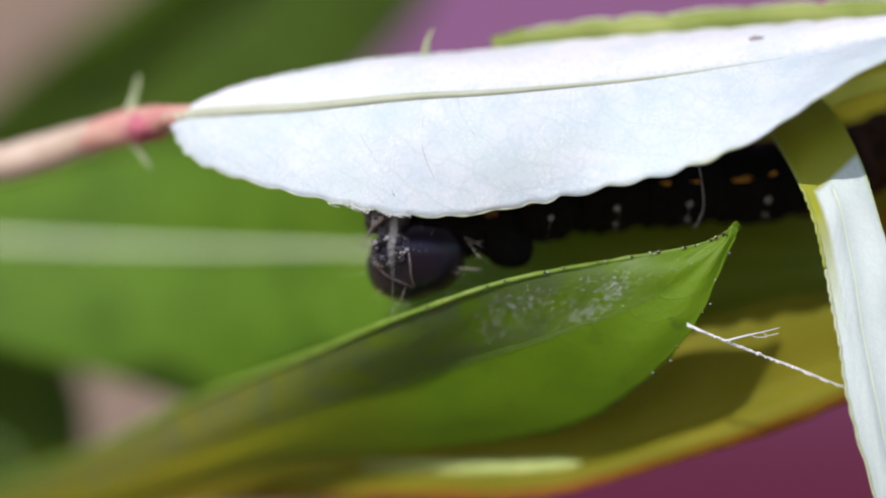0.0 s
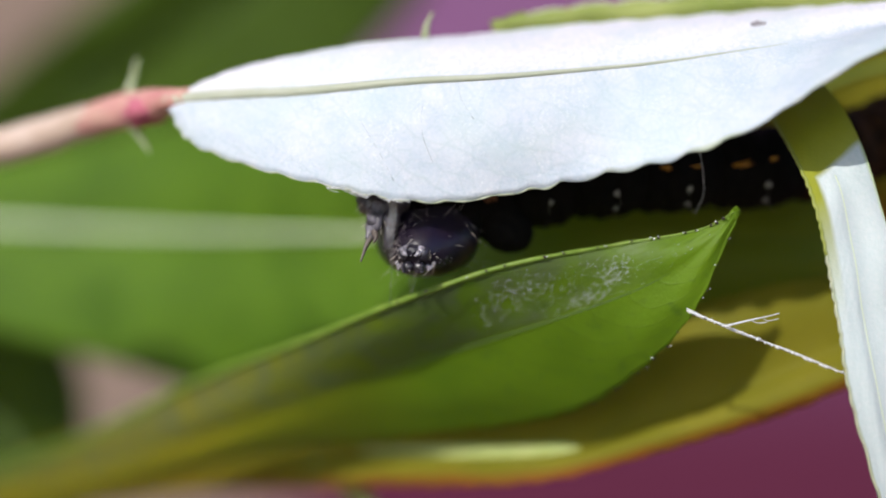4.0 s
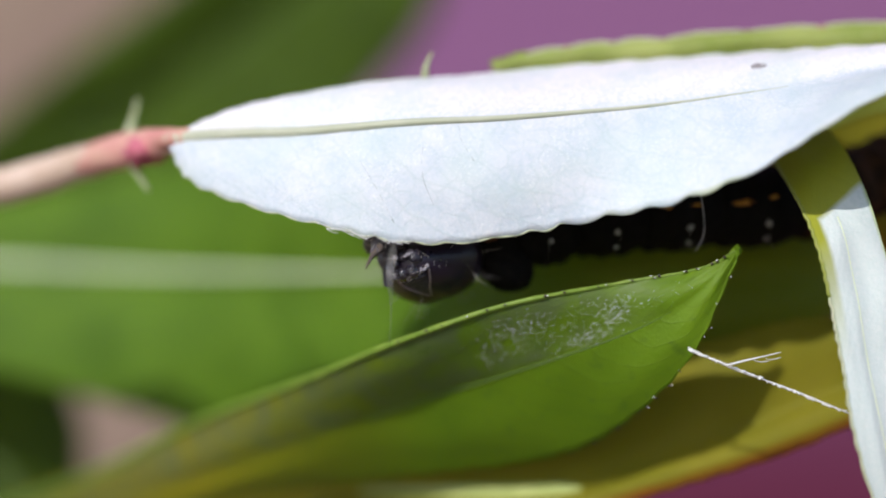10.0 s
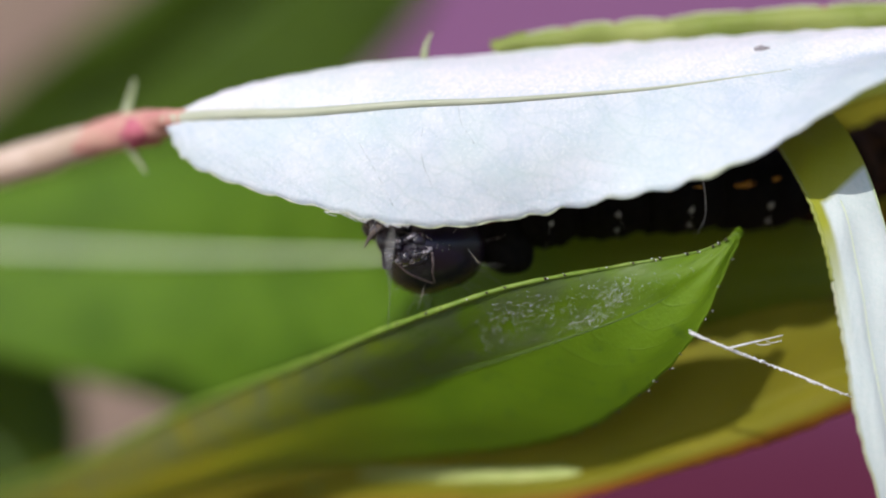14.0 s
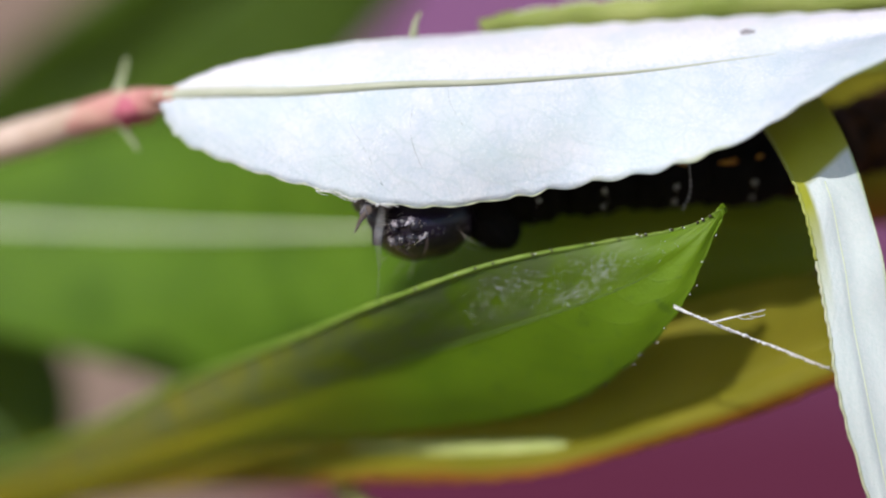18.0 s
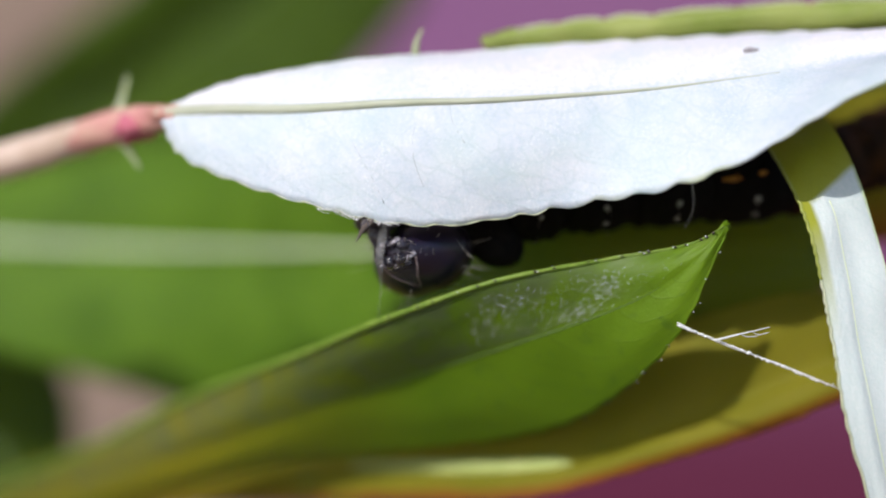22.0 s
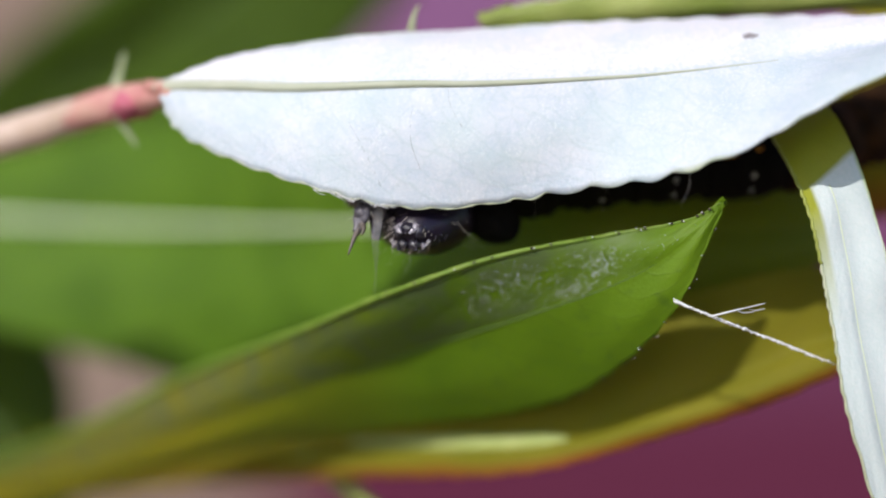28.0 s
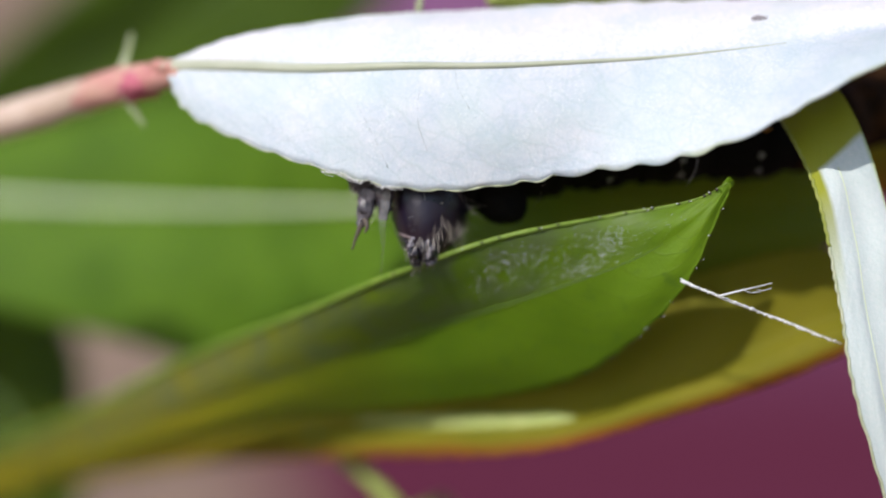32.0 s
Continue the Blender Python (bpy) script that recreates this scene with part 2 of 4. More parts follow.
LEG_TAN = plain_material("tan_leg_claw", (0.09, 0.07, 0.06), (0.2, 0.16, 0.14), 0.25, 0.35, through=0.3)
RIM_PALE = plain_material("pale_leaf_rim", (0.42, 0.46, 0.3), (0.6, 0.62, 0.46), 0.3, 0.5, 0.03, through=0.2)
FILM = plain_material("silk_film", (0.6, 0.6, 0.6), (0.75, 0.75, 0.76), 0.3, 0.3, through=0.3)
SADDLE = plain_material("brown_orange_skin", (0.2, 0.075, 0.01), (0.36, 0.15, 0.02), 0.3, 0.6)
HAIR = plain_material("pale_bristle", (0.45, 0.4, 0.36), (0.72, 0.67, 0.62), 0.5, 0.35)
HAIR_BROWN = plain_material("brown_bristle", (0.1, 0.075, 0.07), (0.24, 0.19, 0.18), 0.5, 0.35)
HAIR_GOLD = plain_material("golden_brown_hair", (0.22, 0.13, 0.04), (0.5, 0.36, 0.14), 0.4, 0.4)
FACE = plain_material("bluish_black_face_shell", (0.008, 0.007, 0.014), (0.03, 0.027, 0.045), 0.25, 0.35, 0.05, coat=0.1)
LEG_LILAC = plain_material("lilac_grey_leg_skin", (0.018, 0.016, 0.024), (0.19, 0.175, 0.21), 0.35, 0.32, 0.05, coat=0.2, through=0.1)
SILK = plain_material("white_silk", (0.8, 0.8, 0.82), (0.88, 0.88, 0.9), 0.1, 0.16, coat=0.8, through=0.2)
FLECK = plain_material("glint_flecks", (0.78, 0.82, 0.8), (0.88, 0.9, 0.9), 0.1, 0.2, coat=0.8, through=0.2)
SPECK = plain_material("grey_stain", (0.2, 0.18, 0.2), (0.32, 0.3, 0.32), 0.1, 0.7)
SOIL = plain_material("garden_soil", (0.09, 0.07, 0.05), (0.2, 0.16, 0.12), 60.0, 0.9, 6.0)


def backdrop_material():
    m, t, p = nodes_of("purple_and_tan_wall")
    c = t.nodes.new("ShaderNodeTexCoord")
    sep = t.nodes.new("ShaderNodeSeparateXYZ")
    t.links.new(c.outputs["Object"], sep.inputs[0])
    wob = math_node(t, "MULTIPLY", math_node(t, "SUBTRACT", grain(t, 90.0, 2.0), 0.5), 0.05)
    side = ramp(t, math_node(t, "ADD", sep.outputs[0], wob), -0.075, -0.02)
    # The purple is darker low down and paler higher up.
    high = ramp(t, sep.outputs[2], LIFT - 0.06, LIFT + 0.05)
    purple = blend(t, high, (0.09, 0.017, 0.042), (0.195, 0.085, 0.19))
    tan = blend(t, ramp(t, grain(t, 40.0), 0.35, 0.65), (0.19, 0.135, 0.115), (0.25, 0.185, 0.15))
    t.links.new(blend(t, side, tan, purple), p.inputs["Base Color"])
    p.inputs["Roughness"].default_value = 0.9
    p.inputs["Specular IOR Level"].default_value = 0.1
    relief(t, p, grain(t, 8.0), 1.0)
    return m


BACKDROP = backdrop_material()


def thin_out(m, share):
    """Lets so much of the light straight through, as a film of silk does."""
    t = m.node_tree
    end = t.nodes["Material Output"].inputs[0]
    mix = node(t, "ShaderNodeMixShader", Fac=share)
    t.links.new(end.links[0].from_socket, mix.inputs[1])
    t.links.new(t.nodes.new("ShaderNodeBsdfTransparent").outputs[0], mix.inputs[2])
    t.links.new(mix.outputs[0], end)


thin_out(FILM, 0.9)

# ---- building blocks ----
ORIGIN = {}


def thing(name, origin, label, category, group="", kind=""):
    ob = new(name)
    ob.empty_display_size = 0.002
    ob.location = world(*origin)
    ORIGIN[ob] = Vector(origin)
    return tagged(ob, label, category, group, kind)


def part(name, bm, material, parent, label="", pivot=None, smooth=True):
    """Links a bmesh, in millimetres of the whole place, as one mesh under its thing or part."""
    base = ORIGIN[parent]
    own = Vector(pivot) if pivot else base
    for v in bm.verts:
        v.co = (v.co - own) * MM
    mesh = bpy.data.meshes.new(name)
    bm.to_mesh(mesh)
    bm.free()
    for f in mesh.polygons:
        f.use_smooth = smooth
    mesh.materials.append(material)
    ob = new(name, mesh)
    ob.parent = parent
    ob.location = (own - base) * MM
    ORIGIN[ob] = own
    if label:
        ob["label"] = label
    return ob


def curve_at(points, u):
    """A smooth curve through a few points, at u from 0 to 1."""
    n = len(points) - 1
    s = min(max(u, 0.0), 1.0) * n
    i = min(int(s), n - 1)
    f = s - i
    p1, p2 = Vector(points[i]), Vector(points[i + 1])
    p0 = Vector(points[i - 1]) if i else p1 * 2 - p2
    p3 = Vector(points[i + 2]) if i + 2 <= n else p2 * 2 - p1
    return 0.5 * (2 * p1 + (p2 - p0) * f + (2 * p0 - 5 * p1 + 4 * p2 - p3) * f * f + (3 * p1 - p0 - 3 * p2 + p3) * f ** 3)


def tube(points, radius, steps=24, sides=10, bm=None, lumps=0.0, flat=1.0, start=0.0, end=1.0):
    """A round bar along a smooth curve; radius is a number or a function of u."""
    bm = bm or bmesh.new()
    rings = []
    side = None
    for i in range(steps + 1):
        u = start + (end - start) * i / steps
        c = curve_at(points, u)
        ahead = (curve_at(points, min(u + 0.01, 1)) - curve_at(points, max(u - 0.01, 0))).normalized()
        if side is None:
            side = ahead.cross(Vector((0, 0, 1)) if abs(ahead.z) < 0.9 else Vector((1, 0, 0))).normalized()
        side = (side - ahead * side.dot(ahead)).normalized()
        up = side.cross(ahead)
        r = radius(u) if callable(radius) else radius
        ring = []
        for k in range(sides):
            a = 2 * math.pi * k / sides
            q = r * (1 + lumps * noise.noise(Vector((c.x * 1.3 + math.cos(a), c.z * 1.3 + math.sin(a), c.y))))
            ring.append(bm.verts.new(c + side * (q * math.cos(a)) + up * (q * flat * math.sin(a))))
        rings.append(ring)
    for a, b in zip(rings, rings[1:]):
        for k in range(sides):
            bm.faces.new((a[k], a[(k + 1) % sides], b[(k + 1) % sides], b[k]))
    bm.faces.new(rings[0][::-1])
    bm.faces.new(rings[-1])
    return bm


def blob(centre, radii, bm=None, rough=0.0, rings=10, sides=14, turn=None):
    bm = bm or bmesh.new()
    c, m = Vector(centre), turn or Matrix.Identity(3)
    top = None
    rows = []
    for i in range(1, rings):
        a = math.pi * i / rings
        row = []
        for k in range(sides):
            b = 2 * math.pi * k / sides
            d = Vector((math.sin(a) * math.cos(b), math.sin(a) * math.sin(b), math.cos(a)))
            q = 1 + rough * noise.noise(d * 2.3 + c)
            row.append(bm.verts.new(c + m @ Vector((d.x * radii[0] * q, d.y * radii[1] * q, d.z * radii[2] * q))))
        rows.append(row)
    top = bm.verts.new(c + m @ Vector((0, 0, radii[2])))
    low = bm.verts.new(c - m @ Vector((0, 0, radii[2])))
    for k in range(sides):
        j = (k + 1) % sides
        bm.faces.new((top, rows[0][k], rows[0][j]))
        bm.faces.new((low, rows[-1][j], rows[-1][k]))
        for a, b in zip(rows, rows[1:]):
            bm.faces.new((a[k], b[k], b[j], a[j]))
    return bm


def hairs(roots, bm=None, thick=0.012):
    """Bristles: (root, tip) pairs, each a thin tapered three-sided spike with a slight curve."""
    bm = bm or bmesh.new()
    for root, tip in roots:
        a, b = Vector(root), Vector(tip)
        way = b - a
        s = way.cross(Vector((0.3, 0.9, 0.2))).normalized()
        w = way.cross(s).normalized()
        mid = a + way * 0.55 + s * way.length * random.uniform(-0.08, 0.08)
        low = [bm.verts.new(a + (s * math.cos(k) + w * math.sin(k)) * thick) for k in (0, 2.09, 4.19)]
        mids = [bm.verts.new(mid + (s * math.cos(k) + w * math.sin(k)) * thick * 0.7) for k in (0, 2.09, 4.19)]
        end = bm.verts.new(b)
        for k in range(3):
            j = (k + 1) % 3
            bm.faces.new((low[k], low[j], mids[j], mids[k]))
            bm.faces.new((mids[k], mids[j], end))
    return bm


class Blade:
    """A leaf blade between two margins and a midrib, each a smooth curve through a few points."""

    def __init__(self, upper, middle, lower, bulge=0.2, wave=0.1, teeth=(0, 0), tooth=0.1, curl=(0.0, 0.0), seed=0, ripple=0.01, smooth_base=0.0, lobe=0.0):
        self.lobe = lobe
        self.upper, self.middle, self.lower = upper, middle, lower
        self.bulge, self.wave, self.teeth, self.tooth, self.curl, self.seed, self.ripple, self.smooth_base = bulge, wave, teeth, tooth, curl, seed, ripple, smooth_base

    def spot(self, u, v):
        m = curve_at(self.middle, u)
        rail = self.upper if v >= 0 else self.lower
        e = curve_at(rail, u)
        w = abs(v)
        out = e - m
        n = out.cross(curve_at(self.middle, min(u + 0.02, 1)) - curve_at(self.middle, max(u - 0.02, 0)))
        if n.length < 1e-6:
            n = Vector((0, -1, 0))
        n.normalize()
        if n.y > 0:
            n.negate()
        count = self.teeth[0 if v >= 0 else 1]
        p = m + out * w
        swell = math.sin(math.pi * min(w, 1)) * self.bulge * min(1, out.length)
        p += n * swell
        p += n * self.wave * noise.noise(Vector((u * 7 + self.seed, v * 1.7, self.seed)))
        ripple = self.ripple * math.sin((u * 40 - w * 7) * math.pi) * math.sin(math.pi * min(1, w)) * min(1, out.length)
        p += n * ripple
        p -= n * self.curl[0 if v >= 0 else 1] * max(0, w - 0.6) ** 2
        if count and w > 0.9 and out.length > 1e-5:
            phase = (u * count + 0.35 * noise.noise(Vector((u * count * 0.6, self.seed, v)))) % 1
            bite = math.sin(math.pi * phase) ** self.lobe if self.lobe else math.sin(math.pi * phase ** 1.5)
            size = self.tooth * (1 + 0.5 * noise.noise(Vector((u * 23, v, self.seed + 5))))
            if self.smooth_base:
                size *= (0.45 if v < 0 else 0.2) + 0.55 * min(1, max(0, (u - self.smooth_base) / 0.08))
            p += out.normalized() * (size * (bite - 0.5) * (w - 0.9) / 0.1)
        return p

    def mesh(self, name, material, parent, nu=200, nv=9, thick=0.12, label=""):
        base = ORIGIN[parent]
        vs = [-1 + 2 * j / (2 * nv) for j in range(2 * nv + 1)]
        vs = sorted(vs + [-0.94, 0.94])
        front = [[self.spot(i / nu, v) for v in vs] for i in range(nu + 1)]
        cols = len(vs)
        verts, faces, uvs = [], [], []
        for sheet in (0, 1):
            for i in range(nu + 1):
                for j in range(cols):
                    p = front[i][j]
                    if sheet:
                        a = front[min(i + 1, nu)][j] - front[max(i - 1, 0)][j]
                        b = front[i][min(j + 1, cols - 1)] - front[i][max(j - 1, 0)]
                        n = a.cross(b)
                        n = n.normalized() if n.length > 1e-9 else Vector((0, 1, 0))
                        if n.y < 0:
                            n.negate()
                        p = p + n * thick * (0.45 if abs(vs[j]) > 0.93 else 1.0)
                    verts.append((p - base) * MM)
                    uvs.append((i / nu, vs[j]))
        size = (nu + 1) * cols
        for i in range(nu):
            for j in range(cols - 1):
                a, b, c, d = i * cols + j, i * cols + j + 1, (i + 1) * cols + j + 1, (i + 1) * cols + j
                faces.append((a, b, c, d))
                faces.append((a + size, d + size, c + size, b + size))
            for j in (0, cols - 1):
                a, d = i * cols + j, (i + 1) * cols + j
                faces.append((a, d, d + size, a + size))
        for i in (0, nu):
            for j in range(cols - 1):
                a, b = i * cols + j, i * cols + j + 1
                faces.append((a, b, b + size, a + size))
        me = bpy.data.meshes.new(name)
        me.from_pydata(verts, [], faces)
        layer = me.uv_layers.new(name="UVMap")
        loops = np.zeros(len(me.loops), dtype=np.int32)
        me.loops.foreach_get("vertex_index", loops)
        layer.data.foreach_set("uv", np.array(uvs, dtype=np.float32)[loops].ravel())
        for f in me.polygons:
            f.use_smooth = True
        me.materials.append(material)
        me.validate()
        ob = new(name, me)
        ob.parent = parent
        ORIGIN[ob] = base
        if label:
            ob["label"] = label
        return ob

    def rib(self, radius, start=0.0, end=1.0, proud=0.03, v=0.0, steps=60):
        pts = [self.spot(start + (end - start) * i / steps, v) + Vector((0, -proud, 0)) for i in range(steps + 1)]
        return tube(pts, radius, steps=steps, sides=8)


# ---- ground and backdrop ----
# Unseen ground, added as a sheet that bounces light upward.
def ground():
    bm = bmesh.new()
    r, rows, span = 40, [], 60.0
    for i in range(r + 1):
        row = []
        for j in range(r + 1):
            x, y = [math.copysign(abs(2 * k / r - 1) ** 3, 2 * k / r - 1) * span for k in (i, j)]
            row.append(bm.verts.new((x, y, 0.02 * noise.noise(Vector((x * 2, y * 2, 0))) - 0.02)))
        rows.append(row)
    for i in range(r):
        for j in range(r):
            bm.faces.new((rows[i][j], rows[i + 1][j], rows[i + 1][j + 1], rows[i][j + 1]))
    me = bpy.data.meshes.new("ground")
    bm.to_mesh(me)
    bm.free()
    me.materials.append(SOIL)
    tagged(new("ground", me), "unseen brown soil sheet added below the willow", "soil", kind="structure")


def backdrop():
    bm = bmesh.new()
    bmesh.ops.create_cube(bm, size=1, matrix=Matrix.Translation((0, 0.4, 0.75)) @ Matrix.Diagonal((3.0, 0.1, 1.56, 1)))
    bmesh.ops.bevel(bm, geom=bm.edges[:], offset=0.01, segments=2, affect="EDGES")
    me = bpy.data.meshes.new("backdrop")
    bm.to_mesh(me)
    bm.free()
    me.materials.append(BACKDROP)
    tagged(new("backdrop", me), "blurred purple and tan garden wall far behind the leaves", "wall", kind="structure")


ground()
backdrop()


# ---- the willow twig ----
TWIG = [(-60, 40, -800), (-70, 35, -420), (-62, 25, -120), (-42, 12, -24), (-22.20, 10.50, 2.07), (-15.31, 8.20, 3.12), (-11.96, 6.60, 3.85), (-10.13, 5.60, 4.23), (-7.94, 3.30, 4.32)]


def twig():
    t = thing("willow_twig", TWIG[0], "pinkish tan willow twig with a crimson leaf joint", "twig")
    part("bark", tube(TWIG, lambda u: 4.0 - 3.26 * min(1, u / 0.45) if u < 0.45 else 0.74 - 0.22 * (u - 0.45) / 0.45 if u < 0.9 else 0.52 - 2.6 * (u - 0.9), 260, 16, lumps=0.1), BARK, t)
    joint = [(-11.95, 6.55, 3.83), (-10.73, 5.80, 4.10), (-9.76, 5.20, 4.22), (-8.59, 3.90, 4.29), (-7.84, 3.20, 4.33)]
    part("leaf_joint", tube(joint, lambda u: 0.52 + 0.14 * math.sin(math.pi * min(1, u * 1.15)) - 0.2 * u, 30, 16, lumps=0.12), JOINT_PINK, t, "swollen pink leaf joint")
    part("bud", blob((-9.4, 4.75, 4.12), (0.95, 0.62, 0.5), None, 0.35, 10, 14, Matrix.Rotation(radians(-14), 3, "Y")), NODE_RED, t, "crimson bud at the leaf joint")
    for a, b, c in (((-10.37, 5.60, 4.52), (-10.22, 5.90, 5.18), (-10.12, 6.20, 5.93)), ((-10.18, 5.40, 3.77), (-9.84, 5.20, 3.31), (-9.46, 5.00, 2.78))):
        part("stipule", tube([a, b, c], lambda u: 0.2 * (1 - 0.7 * u), 10, 8, flat=0.6), STIPULE, t, "pale green pointed stipule")
    return t


twig()


# ---- the white leaf that hides the caterpillar ----
def white_leaf():
    t = thing("willow_leaf", (-8.25, 2.20, 4.11), "willow leaf turned to show its waxy white underside", "leaf", "willow leaves")
    up = [(-8.56, 3.40, 4.47), (-6.35, 3.20, 5.38), (-2.86, 3.20, 6.07), (1.16, 3.60, 6.50), (5.57, 3.60, 6.85), (9.93, 3.40, 7.17), (14.38, 2.60, 7.28), (19.39, 3.00, 7.83)]
    mid = [(-8.56, 3.40, 4.28), (-6.08, 2.50, 4.38), (-2.75, 1.50, 4.46), (1.09, 1.00, 4.65), (5.22, 1.00, 4.97), (9.37, 1.00, 5.51), (13.97, 1.40, 6.43), (19.39, 3.00, 7.87)]
    low = [(-8.56, 3.40, 4.12), (-7.36, 2.20, 2.78), (-3.67, 0.60, 1.59), (-0.22, 0.30, 1.01), (3.83, 0.20, 1.60), (7.80, -1.00, 2.60), (12.00, -1.60, 5.09), (19.39, 3.00, 7.90)]
    b = Blade(up, mid, low, bulge=0.18, wave=0.12, teeth=(22, 25), smooth_base=0.5, tooth=0.17, curl=(0.6, 0.3), seed=3, ripple=0.02)
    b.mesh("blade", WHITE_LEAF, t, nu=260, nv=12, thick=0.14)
    part("midrib", b.rib(lambda u: 0.22 * (1 - 0.95 * u) + 0.004, 0.0, 0.74, proud=-0.01), MIDRIB_WHITE, t, "pale olive midrib")
    part("margin", b.rib(lambda u: 0.016 + 0.009 * math.sin(u * 150), 0.03, 0.56, 0.0, -1.0, 300), RIM_PALE, t, "thin pale leaf margin")
    part("petiole", tube([(-8.9, 4.00, 4.24), (-8.5, 3.42, 4.27), (-7.92, 3.20, 4.3)], lambda u: 0.3 - 0.1 * u, 10, 12), PETIOLE, t)
    for way in (((0.375, -0.04), (0.381, -0.3), (0.392, -0.5), (0.412, -0.7)), ((0.29, -0.16), (0.318, -0.4), (0.345, -0.62), (0.374, -0.86)), ((0.408, -0.03), (0.418, -0.18), (0.44, -0.36))):
        part("crease", tube([b.spot(u, v) + Vector((0.03 * noise.noise(Vector((u * 90, v * 9, k))), 0.002, 0)) for k, (u, v) in enumerate(way)], lambda u: 0.006 + 0.006 * u, 14, 5), CREASE, t, "fine grey crease")
    s = b.spot(0.712, 0.42)
    part("blotch", blob(s + Vector((0, -0.03, 0)), (0.22, 0.04, 0.1), rough=0.6), SPECK, t, "small grey stain")
    return t, b


WHITE, WHITE_BLADE = white_leaf()


# ---- the folded green leaf under the caterpillar ----
def front_leaf():
    t = thing("willow_leaf", (-21.66, 23.00, -11.78), "glossy green willow leaf folded along its midrib", "leaf", "willow leaves")
    up = [(-21.31, 22.00, -11.08), (-14.30, 15.50, -7.98), (-9.20, 10.00, -5.35), (-4.85, 5.40, -3.47), (-1.43, 2.20, -1.99), (1.93, 1.25, -0.75), (5.27, 1.30, -0.15), (7.45, 0.50, 0.28), (8.48, 0.00, 0.85)]
    mid = [(-21.66, 23.00, -11.78), (-14.43, 16.00, -9.54), (-9.37, 10.90, -7.41), (-5.03, 7.00, -5.60), (-1.53, 4.80, -4.24), (2.00, 2.75, -2.88), (4.96, 1.50, -1.83), (7.12, 0.50, -0.64), (8.51, 0.10, 0.84)]
    low = [(-21.31, 22.00, -11.97), (-14.69, 17.00, -10.64), (-9.62, 12.20, -8.87), (-5.25, 9.00, -7.37), (-1.22, 6.90, -6.66), (2.47, 4.80, -5.93), (5.09, 3.00, -4.78), (7.19, 0.80, -2.35), (8.48, 0.00, 0.82)]
    b = Blade(up, mid, low, bulge=0.15, wave=0.15, teeth=(0, 28), tooth=0.07, seed=8)
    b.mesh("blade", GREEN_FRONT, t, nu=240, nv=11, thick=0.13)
    part("midrib", b.rib(lambda u: 0.045 * (1 - u) + 0.016, 0.47, 1.0, -0.03), MIDRIB_FRONT, t, "grey green midrib")
    part("margin", b.rib(lambda u: 0.15 * (1 - u) ** 1.3 + 0.038 * (1 - 0.5 * u ** 6) + 0.022 * noise.noise(Vector((u * 45, 0, 0))), 0.02, 0.985, 0.0, 1.0, 120), MARGIN, t, "rounded lime green margin")
    part("petiole", tube([(-61, 24, -110), (-40, 24, -40), (-29.61, 27.00, -14.18), (-22.65, 23.60, -11.94), (-21.33, 22.80, -11.69)], lambda u: 0.3 - 0.12 * u, 20, 10), MIDRIB_GREEN, t)
    random.seed(5)
    dark = pale = None
    spots = [(0.50 + 0.0262 * k, 1.0) for k in range(18)] + [(0.70 + 0.0185 * k, -1.0) for k in range(15)]
    for u, v in spots:
        u += random.uniform(-0.013, 0.013)
        p = b.spot(u, v) + (Vector((0, -0.1, 0.02)) if v > 0 else Vector((0.015, -0.06, -0.01)))
        if dark is None:
            ob = part("gland", blob((0, 0, 0), (0.055, 0.04, 0.045), None, 0.4, 6, 8), GLAND, t, "tiny dark gland on the margin", pivot=(0, 0, 0))
            dark = ob.data
        else:
            ob = new("gland", dark)
            ob.parent = t
        ob.location = (p - ORIGIN[t]) * MM
        ob.scale = Vector((1, 1, 1)) * random.uniform(0.35, 1.05) * (1 if v > 0 else 0.8)
        for k in range(random.choice((0, 1, 1, 2)) if v > 0 else int(u > 0.8)):
            q = p + Vector((random.uniform(-0.09, 0.09), -0.03, random.uniform(-0.02, 0.05)))
            if pale is None:
                ob = part("gland_tip", blob((0, 0, 0), (0.026, 0.022, 0.02), None, 0.5, 6, 8), SILK, t, "glistening drop on a gland", pivot=(0, 0, 0))
                pale = ob.data
            else:
                ob = new("gland_tip", pale)
                ob.parent = t
            ob.location = (q - ORIGIN[t]) * MM
            ob.scale = Vector((1, 1, 1)) * random.uniform(0.4, 1.2)
    # Glints on the silk, modelled as fixed white flecks in patches.
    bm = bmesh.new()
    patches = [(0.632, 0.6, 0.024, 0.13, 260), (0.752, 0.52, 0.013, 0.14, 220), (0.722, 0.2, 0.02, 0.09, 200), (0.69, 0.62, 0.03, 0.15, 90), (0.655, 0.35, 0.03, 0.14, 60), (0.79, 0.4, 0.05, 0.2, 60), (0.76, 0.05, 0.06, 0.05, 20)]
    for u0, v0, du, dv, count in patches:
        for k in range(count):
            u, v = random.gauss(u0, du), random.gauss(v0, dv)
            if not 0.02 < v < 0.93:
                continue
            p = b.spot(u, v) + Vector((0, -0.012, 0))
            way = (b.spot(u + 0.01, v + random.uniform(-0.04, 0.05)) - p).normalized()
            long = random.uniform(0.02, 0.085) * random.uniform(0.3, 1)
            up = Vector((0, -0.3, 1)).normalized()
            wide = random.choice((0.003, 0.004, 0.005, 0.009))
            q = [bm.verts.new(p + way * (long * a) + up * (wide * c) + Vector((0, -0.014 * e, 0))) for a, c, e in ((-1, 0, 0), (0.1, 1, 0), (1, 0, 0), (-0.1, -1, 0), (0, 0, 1))]
